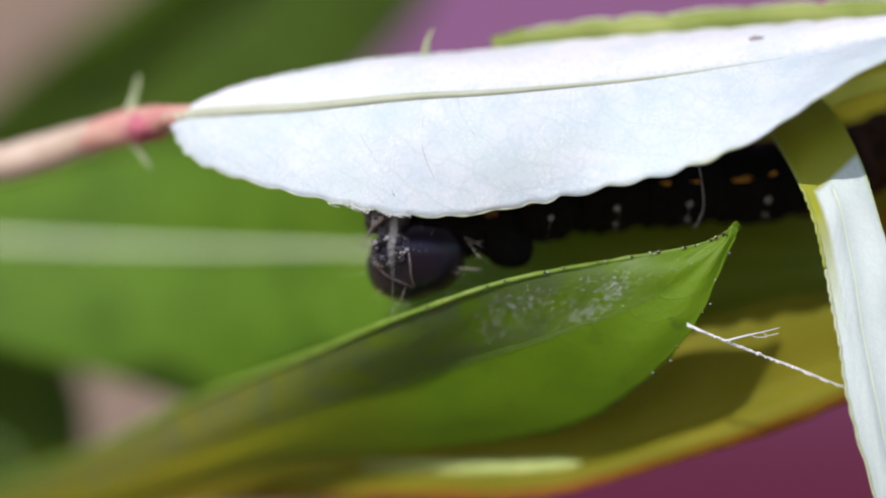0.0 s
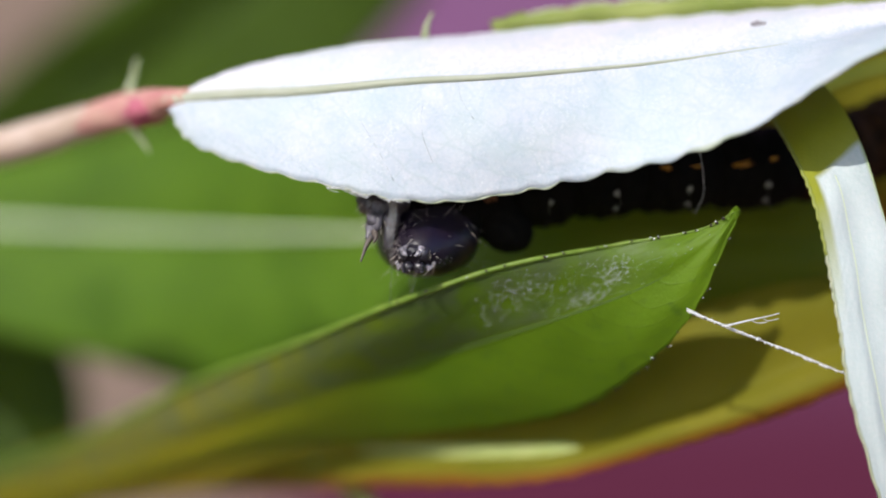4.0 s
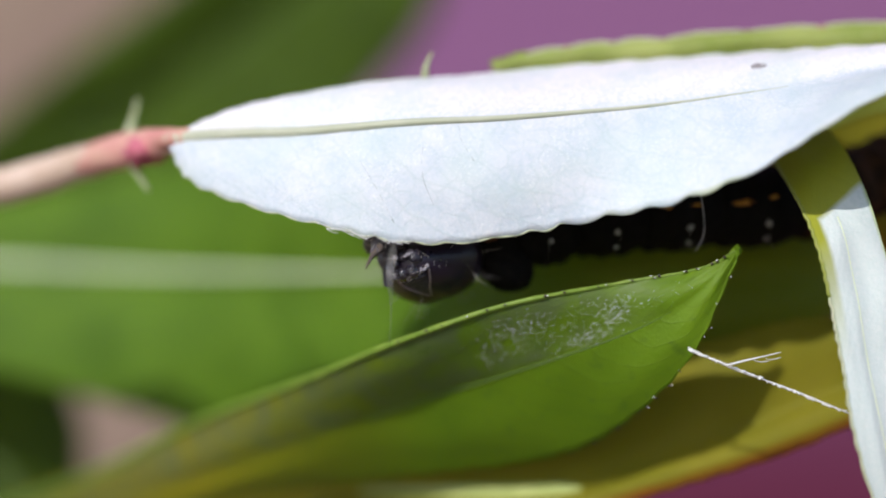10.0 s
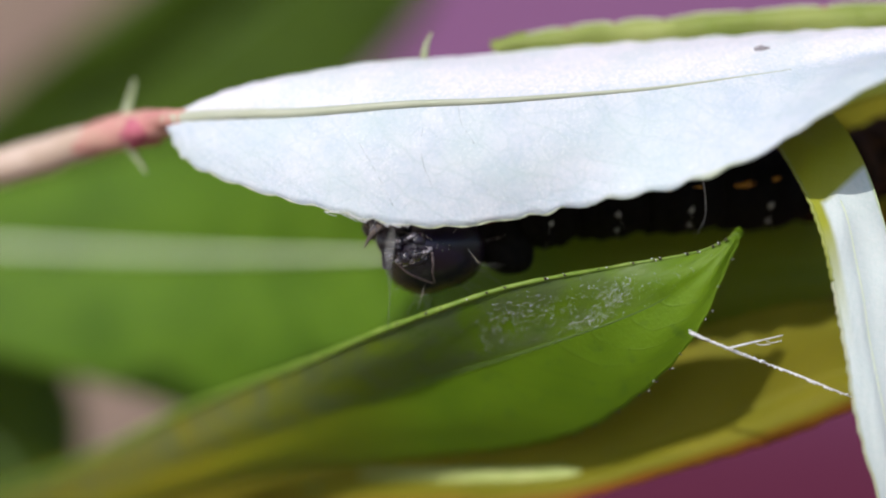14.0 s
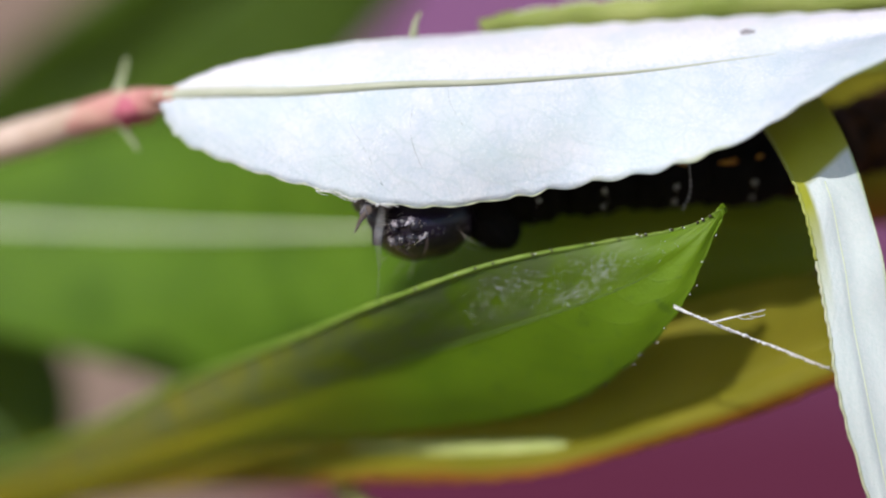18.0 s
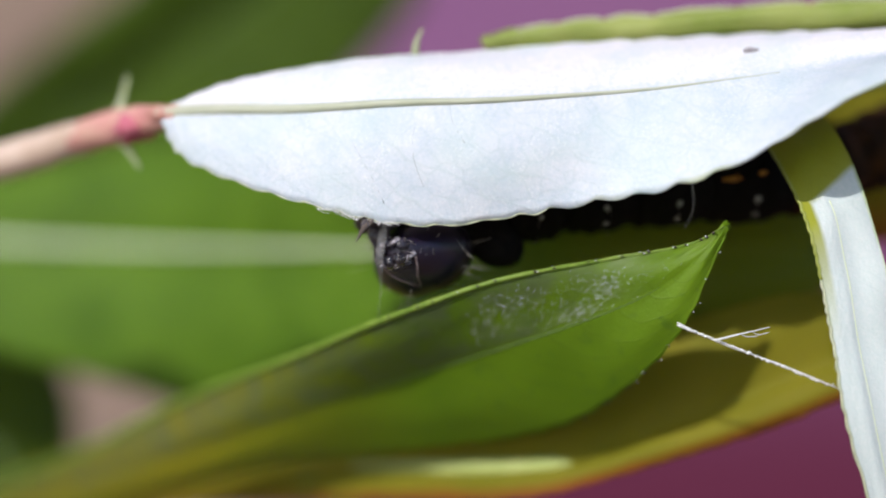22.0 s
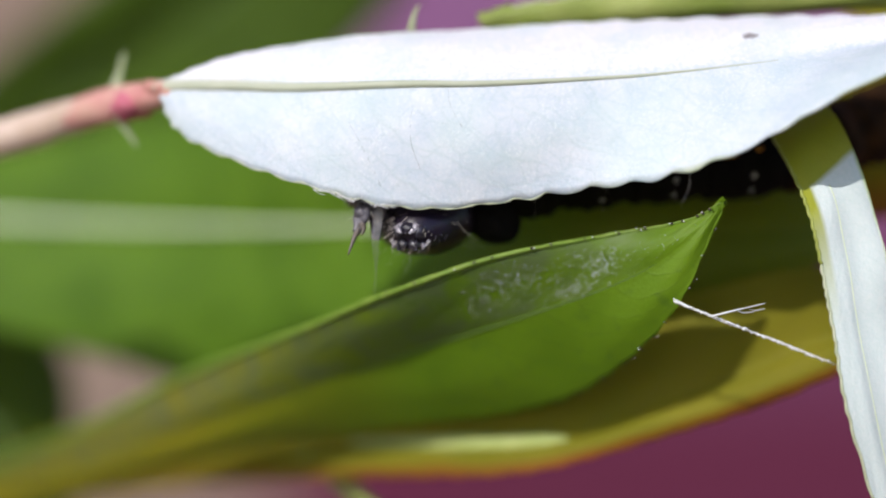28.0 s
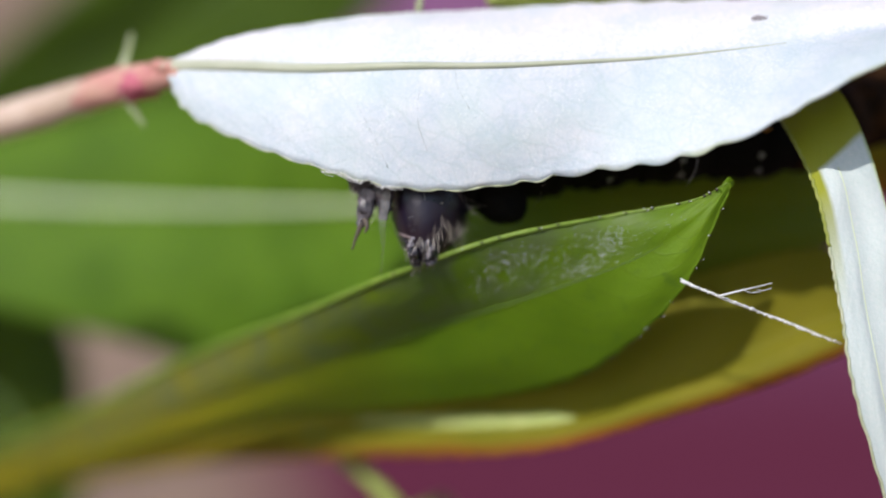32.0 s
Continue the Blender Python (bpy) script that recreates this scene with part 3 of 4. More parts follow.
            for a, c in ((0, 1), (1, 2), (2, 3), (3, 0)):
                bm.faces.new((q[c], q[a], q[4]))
    part("glint_flecks", bm, FLECK, t, "white flecks standing for glints on silk", smooth=False)["kind"] = "stuff"


front_leaf()


# ---- leaves behind ----
def broad_leaf():
    t = thing("willow_leaf", (-32.39, 26.00, 0.30), "broad mid-green willow leaf with a pale midrib", "leaf", "willow leaves")
    up = [(-34.69, 30.60, 0.46), (-27.94, 29.60, 2.87), (-19.81, 27.10, 4.13), (-11.76, 23.60, 5.34), (-3.74, 16.10, 5.38), (2.27, 8.30, 4.13), (7.88, 6.80, 3.24), (12.08, 6.90, 2.11), (15.25, 8.50, 0.02)]
    mid = [(-34.39, 30.00, 0.31), (-27.29, 28.00, 0.86), (-19.33, 25.50, 0.56), (-11.46, 22.00, 0.28), (-3.70, 15.50, 0.20), (2.27, 8.30, 0.22), (7.88, 6.80, 0.21), (12.08, 6.90, 0.02), (15.25, 8.50, -0.08)]
    low = [(-34.09, 29.40, 0.17), (-26.64, 26.40, -2.90), (-20.57, 24.40, -4.38), (-14.17, 21.70, -5.70), (-7.93, 18.40, -6.98), (0.32, 9.60, -5.61), (6.97, 7.00, -3.41), (11.70, 6.90, -2.16), (15.25, 8.50, -0.18)]
    b = Blade(up, mid, low, bulge=0.35, wave=0.3, teeth=(40, 40), tooth=0.08, seed=12)
    b.mesh("blade", GREEN_BACK, t, nu=140, nv=9, thick=0.14)
    part("midrib", b.rib(lambda u: 0.26 * (1 - 0.8 * u) + 0.02, 0, 0.64, 0.14), MIDRIB_GREEN, t, "pale green midrib")
    part("petiole", tube([(-52, 18, -70), (-40, 24, -20), (-42.15, 32.00, -0.85), (-34.39, 30.00, 0.31), (-30.60, 29.20, 0.59)], lambda u: 0.34, 14, 10), MIDRIB_GREEN, t)


def olive_leaf():
    t = thing("willow_leaf", (-26.88, 27.00, -14.18), "olive yellow willow leaf with a reddish margin", "leaf", "willow leaves")
    up = [(-28.10, 30.00, -14.68), (-19.78, 27.00, -10.62), (-11.08, 20.00, -7.31), (-3.11, 13.20, -5.37), (4.19, 7.80, -3.66), (8.36, 5.30, -2.15), (12.48, 5.00, -1.29), (17.58, 5.00, -2.17)]
    mid = [(-28.10, 30.00, -14.82), (-19.48, 26.00, -12.35), (-10.89, 19.00, -9.09), (-2.92, 10.00, -7.65), (4.00, 5.60, -6.96), (8.38, 4.50, -5.29), (12.70, 4.50, -3.58), (17.50, 4.80, -2.24)]
    low = [(-28.10, 30.00, -15.54), (-19.33, 25.50, -13.18), (-10.81, 18.50, -10.81), (-2.87, 9.20, -8.79), (3.03, 5.10, -7.82), (8.31, 4.10, -6.32), (12.75, 4.05, -4.70), (17.50, 4.80, -2.33)]
    b = Blade(up, mid, low, bulge=0.3, wave=0.25, teeth=(36, 36), tooth=0.07, seed=21)
    b.mesh("blade", OLIVE, t, nu=120, nv=8, thick=0.14)
    part("midrib", b.rib(lambda u: (0.14 + 0.2 * min(1, u * 2)) * (1 - 0.75 * (max(0, u - 0.85) / 0.15) ** 2), 0.43, 0.585, -0.04), MIDRIB_LIME, t, "pale thick midrib")
    part("stalk", tube([(-4.7, 11.4, -8.24), (-2.98, 11.0, -9.52), (-1.3, 10.2, -11.07), (0.35, 14.00, -14.45), (-5, 20, -45), (-50, 24, -95), (-62, 25, -120)], lambda u: 0.3 + 0.05 * u, 30, 10), STALK, t, "green stalk")


def dark_leaf():
    t = thing("willow_leaf", (-57.96, 70.00, -3.57), "dark green willow leaf hanging far behind the twig", "leaf", "willow leaves")
    up = [(-57.96, 70.00, -3.57), (-41.73, 65.00, 5.73), (-29.36, 61.00, 14.62), (-17.45, 57.00, 21.98), (-4.58, 54.00, 30.54)]
    mid = [(-57.96, 70.00, -3.79), (-38.44, 66.00, 4.83), (-23.59, 62.00, 12.17), (-10.60, 58.00, 20.12), (0.62, 55.00, 30.01)]
    low = [(-57.96, 70.00, -4.02), (-32.79, 62.00, -0.79), (-14.62, 58.00, 5.66), (-2.46, 54.00, 15.44), (2.83, 51.00, 26.87)]
    b = Blade(up, mid, low, bulge=1.0, wave=0.5, seed=31)
    b.mesh("blade", DARK_GREEN, t, nu=80, nv=7, thick=0.2)
    part("midrib", b.rib(lambda u: 0.5 * (1 - 0.7 * u), 0, 1, 0.1), MIDRIB_FRONT, t)
    part("petiole", tube([(-64, 28, -160), (-70, 60, -70), (-75.44, 76.00, -9.95), (-57.96, 70.00, -3.79), (-52.95, 69.00, -1.74)], lambda u: 0.6, 14, 10), MIDRIB_FRONT, t)


def low_leaf():
    t = thing("willow_leaf", (-52.64, 60.00, -18.82), "dark olive willow leaf low behind the twig", "leaf", "willow leaves")
    up = [(-41.34, 40.00, 0.69), (-32.01, 38.00, -1.24), (-23.72, 36.00, -2.76), (-20.03, 35.00, -6.10), (-19.16, 34.00, -10.24), (-19.46, 34.00, -16.89)]
    mid = [(-43.96, 45.00, -0.66), (-35.10, 43.00, -6.76), (-28.29, 41.00, -9.90), (-24.66, 40.00, -12.72), (-22.73, 39.00, -15.79), (-20.96, 39.00, -18.37)]
    low = [(-46.58, 50.00, -2.17), (-39.77, 48.00, -12.21), (-32.87, 46.00, -16.86), (-28.66, 45.00, -19.09), (-25.57, 44.00, -20.24), (-22.47, 44.00, -19.90)]
    b = Blade(up, mid, low, bulge=0.8, wave=0.5, seed=35)
    b.mesh("blade", DARK_GREEN, t, nu=70, nv=6, thick=0.2)
    part("midrib", b.rib(lambda u: 0.5 * (1 - 0.7 * u), 0, 1, 0.1), MIDRIB_FRONT, t)
    part("petiole", tube([(-64, 28, -140), (-75, 50, -60), (-50.57, 48.00, 0.40), (-43.26, 45.00, -1.18)], lambda u: 0.6, 14, 10), MIDRIB_FRONT, t)


def corner_leaf():
    t = thing("willow_leaf", (22.16, 9.00, 6.37), "shaded olive green willow leaf behind the pale one", "leaf", "willow leaves")
    up = [(22.16, 9.00, 6.57), (18.19, 9.00, 7.96), (14.46, 8.50, 7.49), (11.98, 8.00, 5.85), (10.62, 8.00, 4.10)]
    mid = [(22.16, 9.00, 6.37), (18.19, 9.00, 6.37), (14.86, 8.50, 5.92), (12.37, 8.00, 4.88), (10.62, 8.00, 4.06)]
    low = [(22.16, 9.00, 5.58), (19.18, 9.50, 2.23), (16.37, 9.50, 0.42), (13.23, 9.00, 1.41), (10.62, 8.00, 4.03)]
    b = Blade(up, mid, low, bulge=0.3, wave=0.2, seed=41)
    b.mesh("blade", OLIVE, t, nu=60, nv=6, thick=0.14)
    part("midrib", b.rib(lambda u: 0.2 * (1 - 0.8 * u), 0, 1, 0.05), STALK, t)


def rolled_leaf():
    """The leaf behind the white one shows only its rolled, scalloped edge."""
    t = thing("willow_leaf", (1.72, 4.40, 6.62), "lime green willow leaf edge rolled above the white leaf", "leaf", "willow leaves")
    up = [(1.55, 4.60, 6.80), (3.16, 4.40, 7.27), (5.65, 4.20, 7.52), (9.22, 4.20, 7.81), (12.79, 4.20, 8.02), (18.16, 4.20, 8.38)]
    mid = [(1.57, 4.20, 6.67), (3.13, 4.00, 6.95), (5.61, 3.90, 7.15), (9.14, 3.80, 7.42), (12.68, 3.80, 7.63), (17.99, 3.80, 7.98)]
    low = [(1.80, 4.40, 6.42), (3.17, 4.30, 6.40), (5.70, 4.20, 6.48), (9.31, 4.20, 6.72), (12.91, 4.20, 6.92), (18.32, 4.20, 7.25)]
    b = Blade(up, mid, low, bulge=0.12, wave=0.1, teeth=(8, 0), tooth=0.3, curl=(0.4, 0.2), seed=51, lobe=0.35)
    b.mesh("blade", LIME, t, nu=180, nv=7, thick=0.14)
    part("tooth", tube([(-0.56, 3.40, 6.23), (-0.49, 3.30, 6.63), (-0.31, 3.20, 7.00)], lambda u: 0.13 * (1 - 0.75 * u), 8, 8), STIPULE, t, "pale green leaf tooth")
    part("rim", b.rib(lambda u: 0.055, 0.02, 0.98, 0.0, 1.0, 240), RIM_PALE, t, "pale rounded rim")
    random.seed(52)
    for k in range(1, 8):
        near = min((i / 400 for i in range(400)), key=lambda u: abs((u * 8 + 0.35 * noise.noise(Vector((u * 4.8, 51, 1.0)))) - k))
        part("gland", blob(b.spot(near, 1.0) + Vector((0, -0.06, 0.0)), (0.09, 0.06, 0.07), None, 0.4, 6, 8), NODE_RED, t, "dark crimson gland in a notch")


def pale_ribbon():
    t = thing("willow_leaf", (10.84, 3.20, 5.08), "narrow willow leaf with yellow green base and pale bluish underside", "leaf", "willow leaves")
    up = [(11.01, 4.20, 5.74), (11.65, 3.00, 4.79), (12.05, 1.70, 3.70), (12.53, 1.05, 2.21), (12.97, 0.80, 0.43), (13.35, 0.60, -1.62), (13.83, 0.50, -4.77), (14.76, 0.80, -10.84)]
    mid = [(10.37, 3.80, 5.15), (10.72, 2.40, 4.04), (11.02, 1.15, 2.97), (11.52, 0.45, 1.45), (11.82, 0.25, -0.19), (12.07, 0.05, -2.11), (12.57, -0.05, -4.78), (14.06, 0.70, -10.82)]
    low = [(9.89, 3.60, 4.51), (10.06, 2.10, 3.45), (10.30, 0.75, 2.35), (10.72, 0.05, 0.91), (11.04, -0.15, -0.67), (11.31, -0.35, -2.44), (11.79, -0.40, -5.16), (13.72, 0.70, -10.82)]
    b = Blade(up, mid, low, bulge=0.03, wave=0.1, teeth=(0, 34), tooth=0.06, seed=61, smooth_base=0.3)
    b.mesh("blade", RIBBON, t, nu=220, nv=10, thick=0.14)
    part("midrib", b.rib(lambda u: 0.045, 0.4, 1.0, -0.04), MIDRIB_GREEN, t)
    part("margin", b.rib(lambda u: 0.05, 0.0, 0.56, 0.0, -1.0, 80), MARGIN_YELLOW, t, "yellow green margin")
    part("margin", b.rib(lambda u: 0.045, 0.56, 1.0, 0.0, -1.0, 80), RIM_PALE, t, "pale margin")
    return t


broad_leaf()
olive_leaf()
dark_leaf()
low_leaf()
corner_leaf()
rolled_leaf()
PALE = pale_ribbon()


# ---- silk ----
def silk():
    random.seed(9)
    t = thing("silk_thread", (7.06, 0.00, -2.08), "beaded white silk thread spun from leaf to leaf", "silk")
    line = [(7.05, 0.30, -2.06), (8.43, 0.50, -2.60), (10.14, 0.80, -3.28), (12.02, 1.25, -4.01)]
    part("strand", tube(line, lambda u: 0.028 - 0.016 * u + 0.02 * abs(noise.noise(Vector((u * 30, 2, 0)))) + 0.018 * math.sin(u * 60) ** 6, 200, 7, lumps=0.5), SILK, t)
    part("strand", tube([Vector(p) + Vector((0, 0.02, (0.07, -0.05, 0.04, 0)[i])) for i, p in enumerate(line)], 0.018, 40, 5), SILK, t)
    for k in range(34):
        p = curve_at(line, random.uniform(0.01, 0.97)) + Vector((0, -0.02, random.uniform(-0.03, 0.03)))
        part("bead", blob(p, (random.uniform(0.03, 0.07), 0.042, 0.036), None, 0.3, 6, 8), SILK, t)
    part("tuft", tube([(8.14, 0.30, -2.52), (8.65, 0.40, -2.40), (9.16, 0.50, -2.29), (9.79, 0.60, -2.15)], lambda u: 0.036 - 0.024 * u, 30, 7, lumps=0.7), SILK, t, "frayed silk tuft")
    part("tuft", tube([(8.95, 0.40, -2.36), (9.15, 0.50, -2.42), (9.42, 0.50, -2.4)], 0.014, 12, 5, lumps=0.6), SILK, t)
    part("tuft", tube([(9.3, 0.50, -2.3), (9.46, 0.50, -2.36), (9.75, 0.50, -2.3)], 0.012, 12, 5, lumps=0.6), SILK, t)
    w = thing("silk_web", (-2.92, -0.60, 1.25), "shiny white silk threads along the white leaf's edge", "silk")
    for k in range(26):
        u = 0.29 + 0.07 * random.random() if k < 18 else 0.372 + 0.016 * random.random()
        a = WHITE_BLADE.spot(u, -1) + Vector((0, -random.uniform(0.02, 0.12), random.uniform(-0.07, 0.08)))
        c = WHITE_BLADE.spot(u + random.choice((-1, 1, 1)) * random.uniform(0.006, 0.02), -1) + Vector((0, -random.uniform(0.02, 0.12), random.uniform(-0.09, 0.06)))
        m = (a + c) / 2 + Vector((0, -0.03, random.uniform(-0.05, 0.03)))
        part("strand", tube([a, m, c], random.uniform(0.004, 0.010), 8, 5), SILK, w)
    for k in range(12):
        u = random.choice((0.3, 0.31, 0.335, 0.345, 0.38)) + random.uniform(-0.006, 0.006)
        part("droplet", blob(WHITE_BLADE.spot(u, -1) + Vector((0, -0.06, random.uniform(-0.12, 0.05))), (0.035, 0.03, 0.022), None, 0.3, 6, 8), SILK, w, "glistening silk droplet")
    edge = WHITE_BLADE.spot(0.381, -1)
    part("hanging_strand", tube([edge + Vector((0, -0.03, 0.05)), edge + Vector((-0.05, 0.15, -0.5)), (-1.50, -0.10, 0.10), (-1.49, 0.60, -0.80), (-1.59, 2.00, -1.98)], lambda u: 0.016 + 0.016 * math.sin(math.pi * min(1, u * 1.3)) - 0.012 * u, 40, 8, flat=5.0), FILM, w, "thin translucent silk strand hanging from the edge")
    h = thing("silk_thread", (7.72, 1.50, 2.53), "thin silk thread in front of the caterpillar's body", "silk")
    part("strand", tube([(7.57, 1.15, 2.59), (7.77, 1.60, 1.86), (7.78, 1.70, 1.28), (7.56, 1.80, 0.78)], 0.008, 20, 4), SILK, h)
    return w


WEB = silk()


# ---- the caterpillar ----
SPINE = [(0.28, 3.00, 0.80), (2.03, 3.30, 1.38), (3.97, 3.50, 1.86), (6.11, 3.70, 2.05), (8.47, 4.00, 2.21), (11.06, 4.40, 2.39), (13.52, 5.40, 3.05), (16.29, 7.00, 4.02), (19.38, 9.00, 4.98)]


def caterpillar():
    random.seed(4)
    t = thing("caterpillar", (6.05, 3.30, 1.94), "black caterpillar with orange stripes and white warts", "caterpillar")
    count = 8
    for i in range(count):
        a, b = i / count, (i + 1) / count

        def girth(u, a=a, b=b, i=i):
            f = (u - a) / (b - a)
            return (1.0 if i == 0 else 1.3) * (0.86 + 0.15 * math.sin(math.pi * min(max(f, 0), 1)) ** 0.6 + 0.03 * math.sin(f * 19))

        seg = part("segment", tube(SPINE, girth, 18, 28, lumps=0.07, start=a, end=min(1, b + 0.004)), SKIN_BROWN if i >= 5 else SKIN_BLACK, t)
        mid = curve_at(SPINE, (a + b) / 2)
        ahead = (curve_at(SPINE, b) - curve_at(SPINE, a)).normalized()
        for k in range(2 if i else 0):
            p = mid + ahead * (0.28 - 0.5 * k) + Vector((0, -1.2, 0.12 + random.uniform(-0.1, 0.1)))
            part("stripe", blob(p, (0.46, 0.12, 0.1), None, 1.1, 7, 12, ahead.to_track_quat("X", "Z").to_matrix()), ORANGE, seg, "broken orange stripe")
        for dz, s in ((-0.6, 0.105), (-1.05, 0.085)) if i else ():
            p = mid + ahead * 0.3 + Vector((0, -math.sqrt(max(0.05, 1.29 ** 2 - dz * dz)), dz))
            w = part("wart", blob(p, (s, s * 0.8, s), None, 0.2, 6, 8), DOT_WHITE, seg, "round white wart")
            q = p + Vector((random.uniform(-0.3, 0.3), -0.5, -0.5))
            part("bristle", hairs([(p, q)], None, 0.004), HAIR, w)
        if i >= 5:
            for k in range(16):
                p = mid + ahead * random.uniform(-0.7, 0.7) + Vector((0, -1.2 + 0.04 * k, 0.0 + 0.06 * k))
                part("saddle_patch", blob(p, (0.34, 0.2, 0.12), None, 0.9, 6, 9), random.choice((RUST, RUST, SADDLE)), seg, "brownish orange back patch")
    lobe = [(1.67, 3.00, 1.23), (1.89, 2.90, 0.50), (1.97, 2.80, -0.02), (1.94, 2.80, -0.43)]
    part("thoracic_leg", tube(lobe, lambda u: 0.84 * math.sqrt(max(0.003, 1 - u ** 3)), 30, 20, lumps=0.35), SKIN_BLACK, t, "stubby black leg")
    part("collar", tube([(-1.15, 2.55, 1.2), (-0.24, 2.70, 0.97), (0.28, 2.90, 0.85), (0.89, 3.10, 0.85)], lambda u: 0.72 + 0.28 * min(1, u * 2), 12, 20, lumps=0.3), SKIN_BLACK, t, "black neck skin")
    part("bristles", hairs([((0.65, 1.6, 0.5), (1.42, 0.7, -0.3)), ((0.7, 1.9, 0.5), (1.3, 1.6, 0.16))], None, 0.006), HAIR, t, "long pale neck bristles")["kind"] = "stuff"
    part("collar_patch", blob((1.43, 2.20, 1.24), (0.2, 0.08, 0.14), None, 0.7, 7, 10), RUST, t)
    return t


CAT = caterpillar()
HEAD_AT = (-0.67, 2.50, 0.02)


def head():
    """Modelled with the mouth pointing down and the face turned away from the lens; it nods about the neck."""
    random.seed(11)
    c = Vector(HEAD_AT)

    def shell(az, pol, lift=0.0):
        """A point of the head; pol runs from the mouth (0) to the crown (pi)."""
        z = -math.cos(pol)
        s = math.sin(pol)
        s = s if z > 0 else s ** 0.72
        narrow = 1 if z > 0 else 1 - 0.42 * (-z) ** 1.3
        groove = 1 - 0.07 * math.exp(-math.cos(az) ** 2 * 22) * s if math.sin(az) > 0 else 1
        dent = 1 + 0.018 * noise.noise(Vector((math.cos(az) * 2, math.sin(az) * 2, z * 2.5)))
        return c + Vector(((1.6 * narrow * dent + lift) * s * math.cos(az), (1.2 * narrow * groove * dent + lift) * s * math.sin(az), ((1.5 if z > 0 else 1.76) + lift) * z))

    bm = bmesh.new()
    rows = [[bm.verts.new(shell(2 * math.pi * k / 48, math.pi * i / 30)) for k in range(48)] for i in range(1, 30)]
    top, low = bm.verts.new(shell(0, math.pi)), bm.verts.new(shell(0, 0))
    for k in range(48):
        j = (k + 1) % 48
        bm.faces.new((low, rows[0][j], rows[0][k]))
        bm.faces.new((top, rows[-1][k], rows[-1][j]))
        for a, b in zip(rows, rows[1:]):
            bm.faces.new((a[k], a[j], b[j], b[k]))
    h = part("head", bm, CHITIN, CAT, "shiny dark brown head", pivot=HEAD_AT)
    hub = shell(0, 0) + Vector((0, 0.1, 0.4))

    def mouth(name, bm, material, label=""):
        """A mouthpart, drawn in a little towards the mouth's root."""
        for v in bm.verts:
            v.co = hub + Vector((1.0 * (v.co.x - hub.x), 1.0 * (v.co.y - hub.y), 0.8 * (v.co.z - hub.z)))
        return part(name, bm, material, h, label)

    half = math.pi / 2
    # the three-cornered face plate between the sutures
    bm = bmesh.new()
    edge = [(0.0, 1.16), (0.2, 0.95), (0.45, 0.76), (0.8, 0.62)]
    grid = []
    for da, pol in edge:
        grid.append([bm.verts.new(shell(half + da * (2 * k / 8 - 1), pol, 0.035 * (1 - (2 * k / 8 - 1) ** 2) + 0.004)) for k in range(9)])
    for a, b in zip(grid, grid[1:]):
        for k in range(8):
            bm.faces.new((a[k], a[k + 1], b[k + 1], b[k]))
    part("face_plate", bm, FACE, h, "dark bluish triangular face plate")
    for sgn in (-1, 1):
        arm = [shell(half + sgn * 0.02, 1.25, 0.0), shell(half + sgn * 0.22, 0.95, 0.01), shell(half + sgn * 0.5, 0.76, 0.01), shell(half + sgn * 0.95, 0.56, 0.0)]
        part("suture", tube(arm, lambda u: 0.03 + 0.014 * u, 18, 8, lumps=0.4), SUTURE, h, "pale grey suture of the face")
        p = shell(half + sgn * 1.15, 0.5, 0.02)
        mouth("antenna", tube([p, p + Vector((sgn * 0.07, 0.1, -0.16)), p + Vector((sgn * 0.12, 0.14, -0.4))], lambda u: 0.075 * (1 - 0.7 * u) * (1 + 0.15 * math.sin(u * 16)), 14, 9), PALP, "short grey antenna")
        part("feeler", hairs([(p + Vector((sgn * 0.12, 0.14, -0.38)), p + Vector((sgn * 0.2, 0.18, -0.75)))], None, 0.007), HAIR, h, "thin pale feeler")
        jaw = shell(half + sgn * 0.5, 0.26, 0.0)
        bm = blob(jaw + Vector((0, 0.02, -0.1)), (0.2, 0.22, 0.3), None, 0.3, 9, 12)
        for k in range(3):
            blob(jaw + Vector((-sgn * 0.1, 0.1 * (k - 1), -0.36)), (0.06, 0.05, 0.08), bm, 0.2, 5, 7)
        mouth("mandible", bm, MOUTH, "glossy black toothed jaw")
        q = shell(-half + sgn * 0.6, 0.26, 0.0)
        mouth("palp", tube([q, q + Vector((sgn * 0.05, -0.04, -0.16)), q + Vector((sgn * 0.02, -0.02, -0.3)), q + Vector((-sgn * 0.08, 0.04, -0.46))], lambda u: 0.15 * (1 - 0.68 * u) * (1 + 0.18 * math.sin(u * 19)), 18, 10), PALP, "grey jointed palp")
        m = shell(-half + sgn * 1.1, 0.33, 0.0)
        mouth("maxilla", tube([m, m + Vector((-sgn * 0.05, 0.02, -0.2)), m + Vector((-sgn * 0.14, 0.08, -0.34))], lambda u: 0.17 * (1 - 0.6 * u * u), 12, 10, lumps=0.5, flat=0.7), FACE, "dark grey outer mouthpart")
        for k in range(6):
            e = shell(half + sgn * (1.25 + 0.14 * math.cos(k * 1.05)), 0.78 + 0.14 * math.sin(k * 1.05), -0.02)
            part("eye", blob(e, (0.045, 0.045, 0.045), None, 0, 6, 8), MOUTH, h)
    for sgn in (-1, 1):
        p = shell(half + sgn * 0.9, 0.42, 0.04)
        mouth("cheek_plate", tube([p + Vector((0, 0, 0.12)), p + Vector((sgn * 0.02, 0.03, -0.08)), p + Vector((-sgn * 0.06, 0.04, -0.3))], lambda u: 0.1 * math.sin(math.pi * (0.12 + 0.8 * u)), 14, 10, flat=0.6), PALP, "pale curved plate beside the mouth")
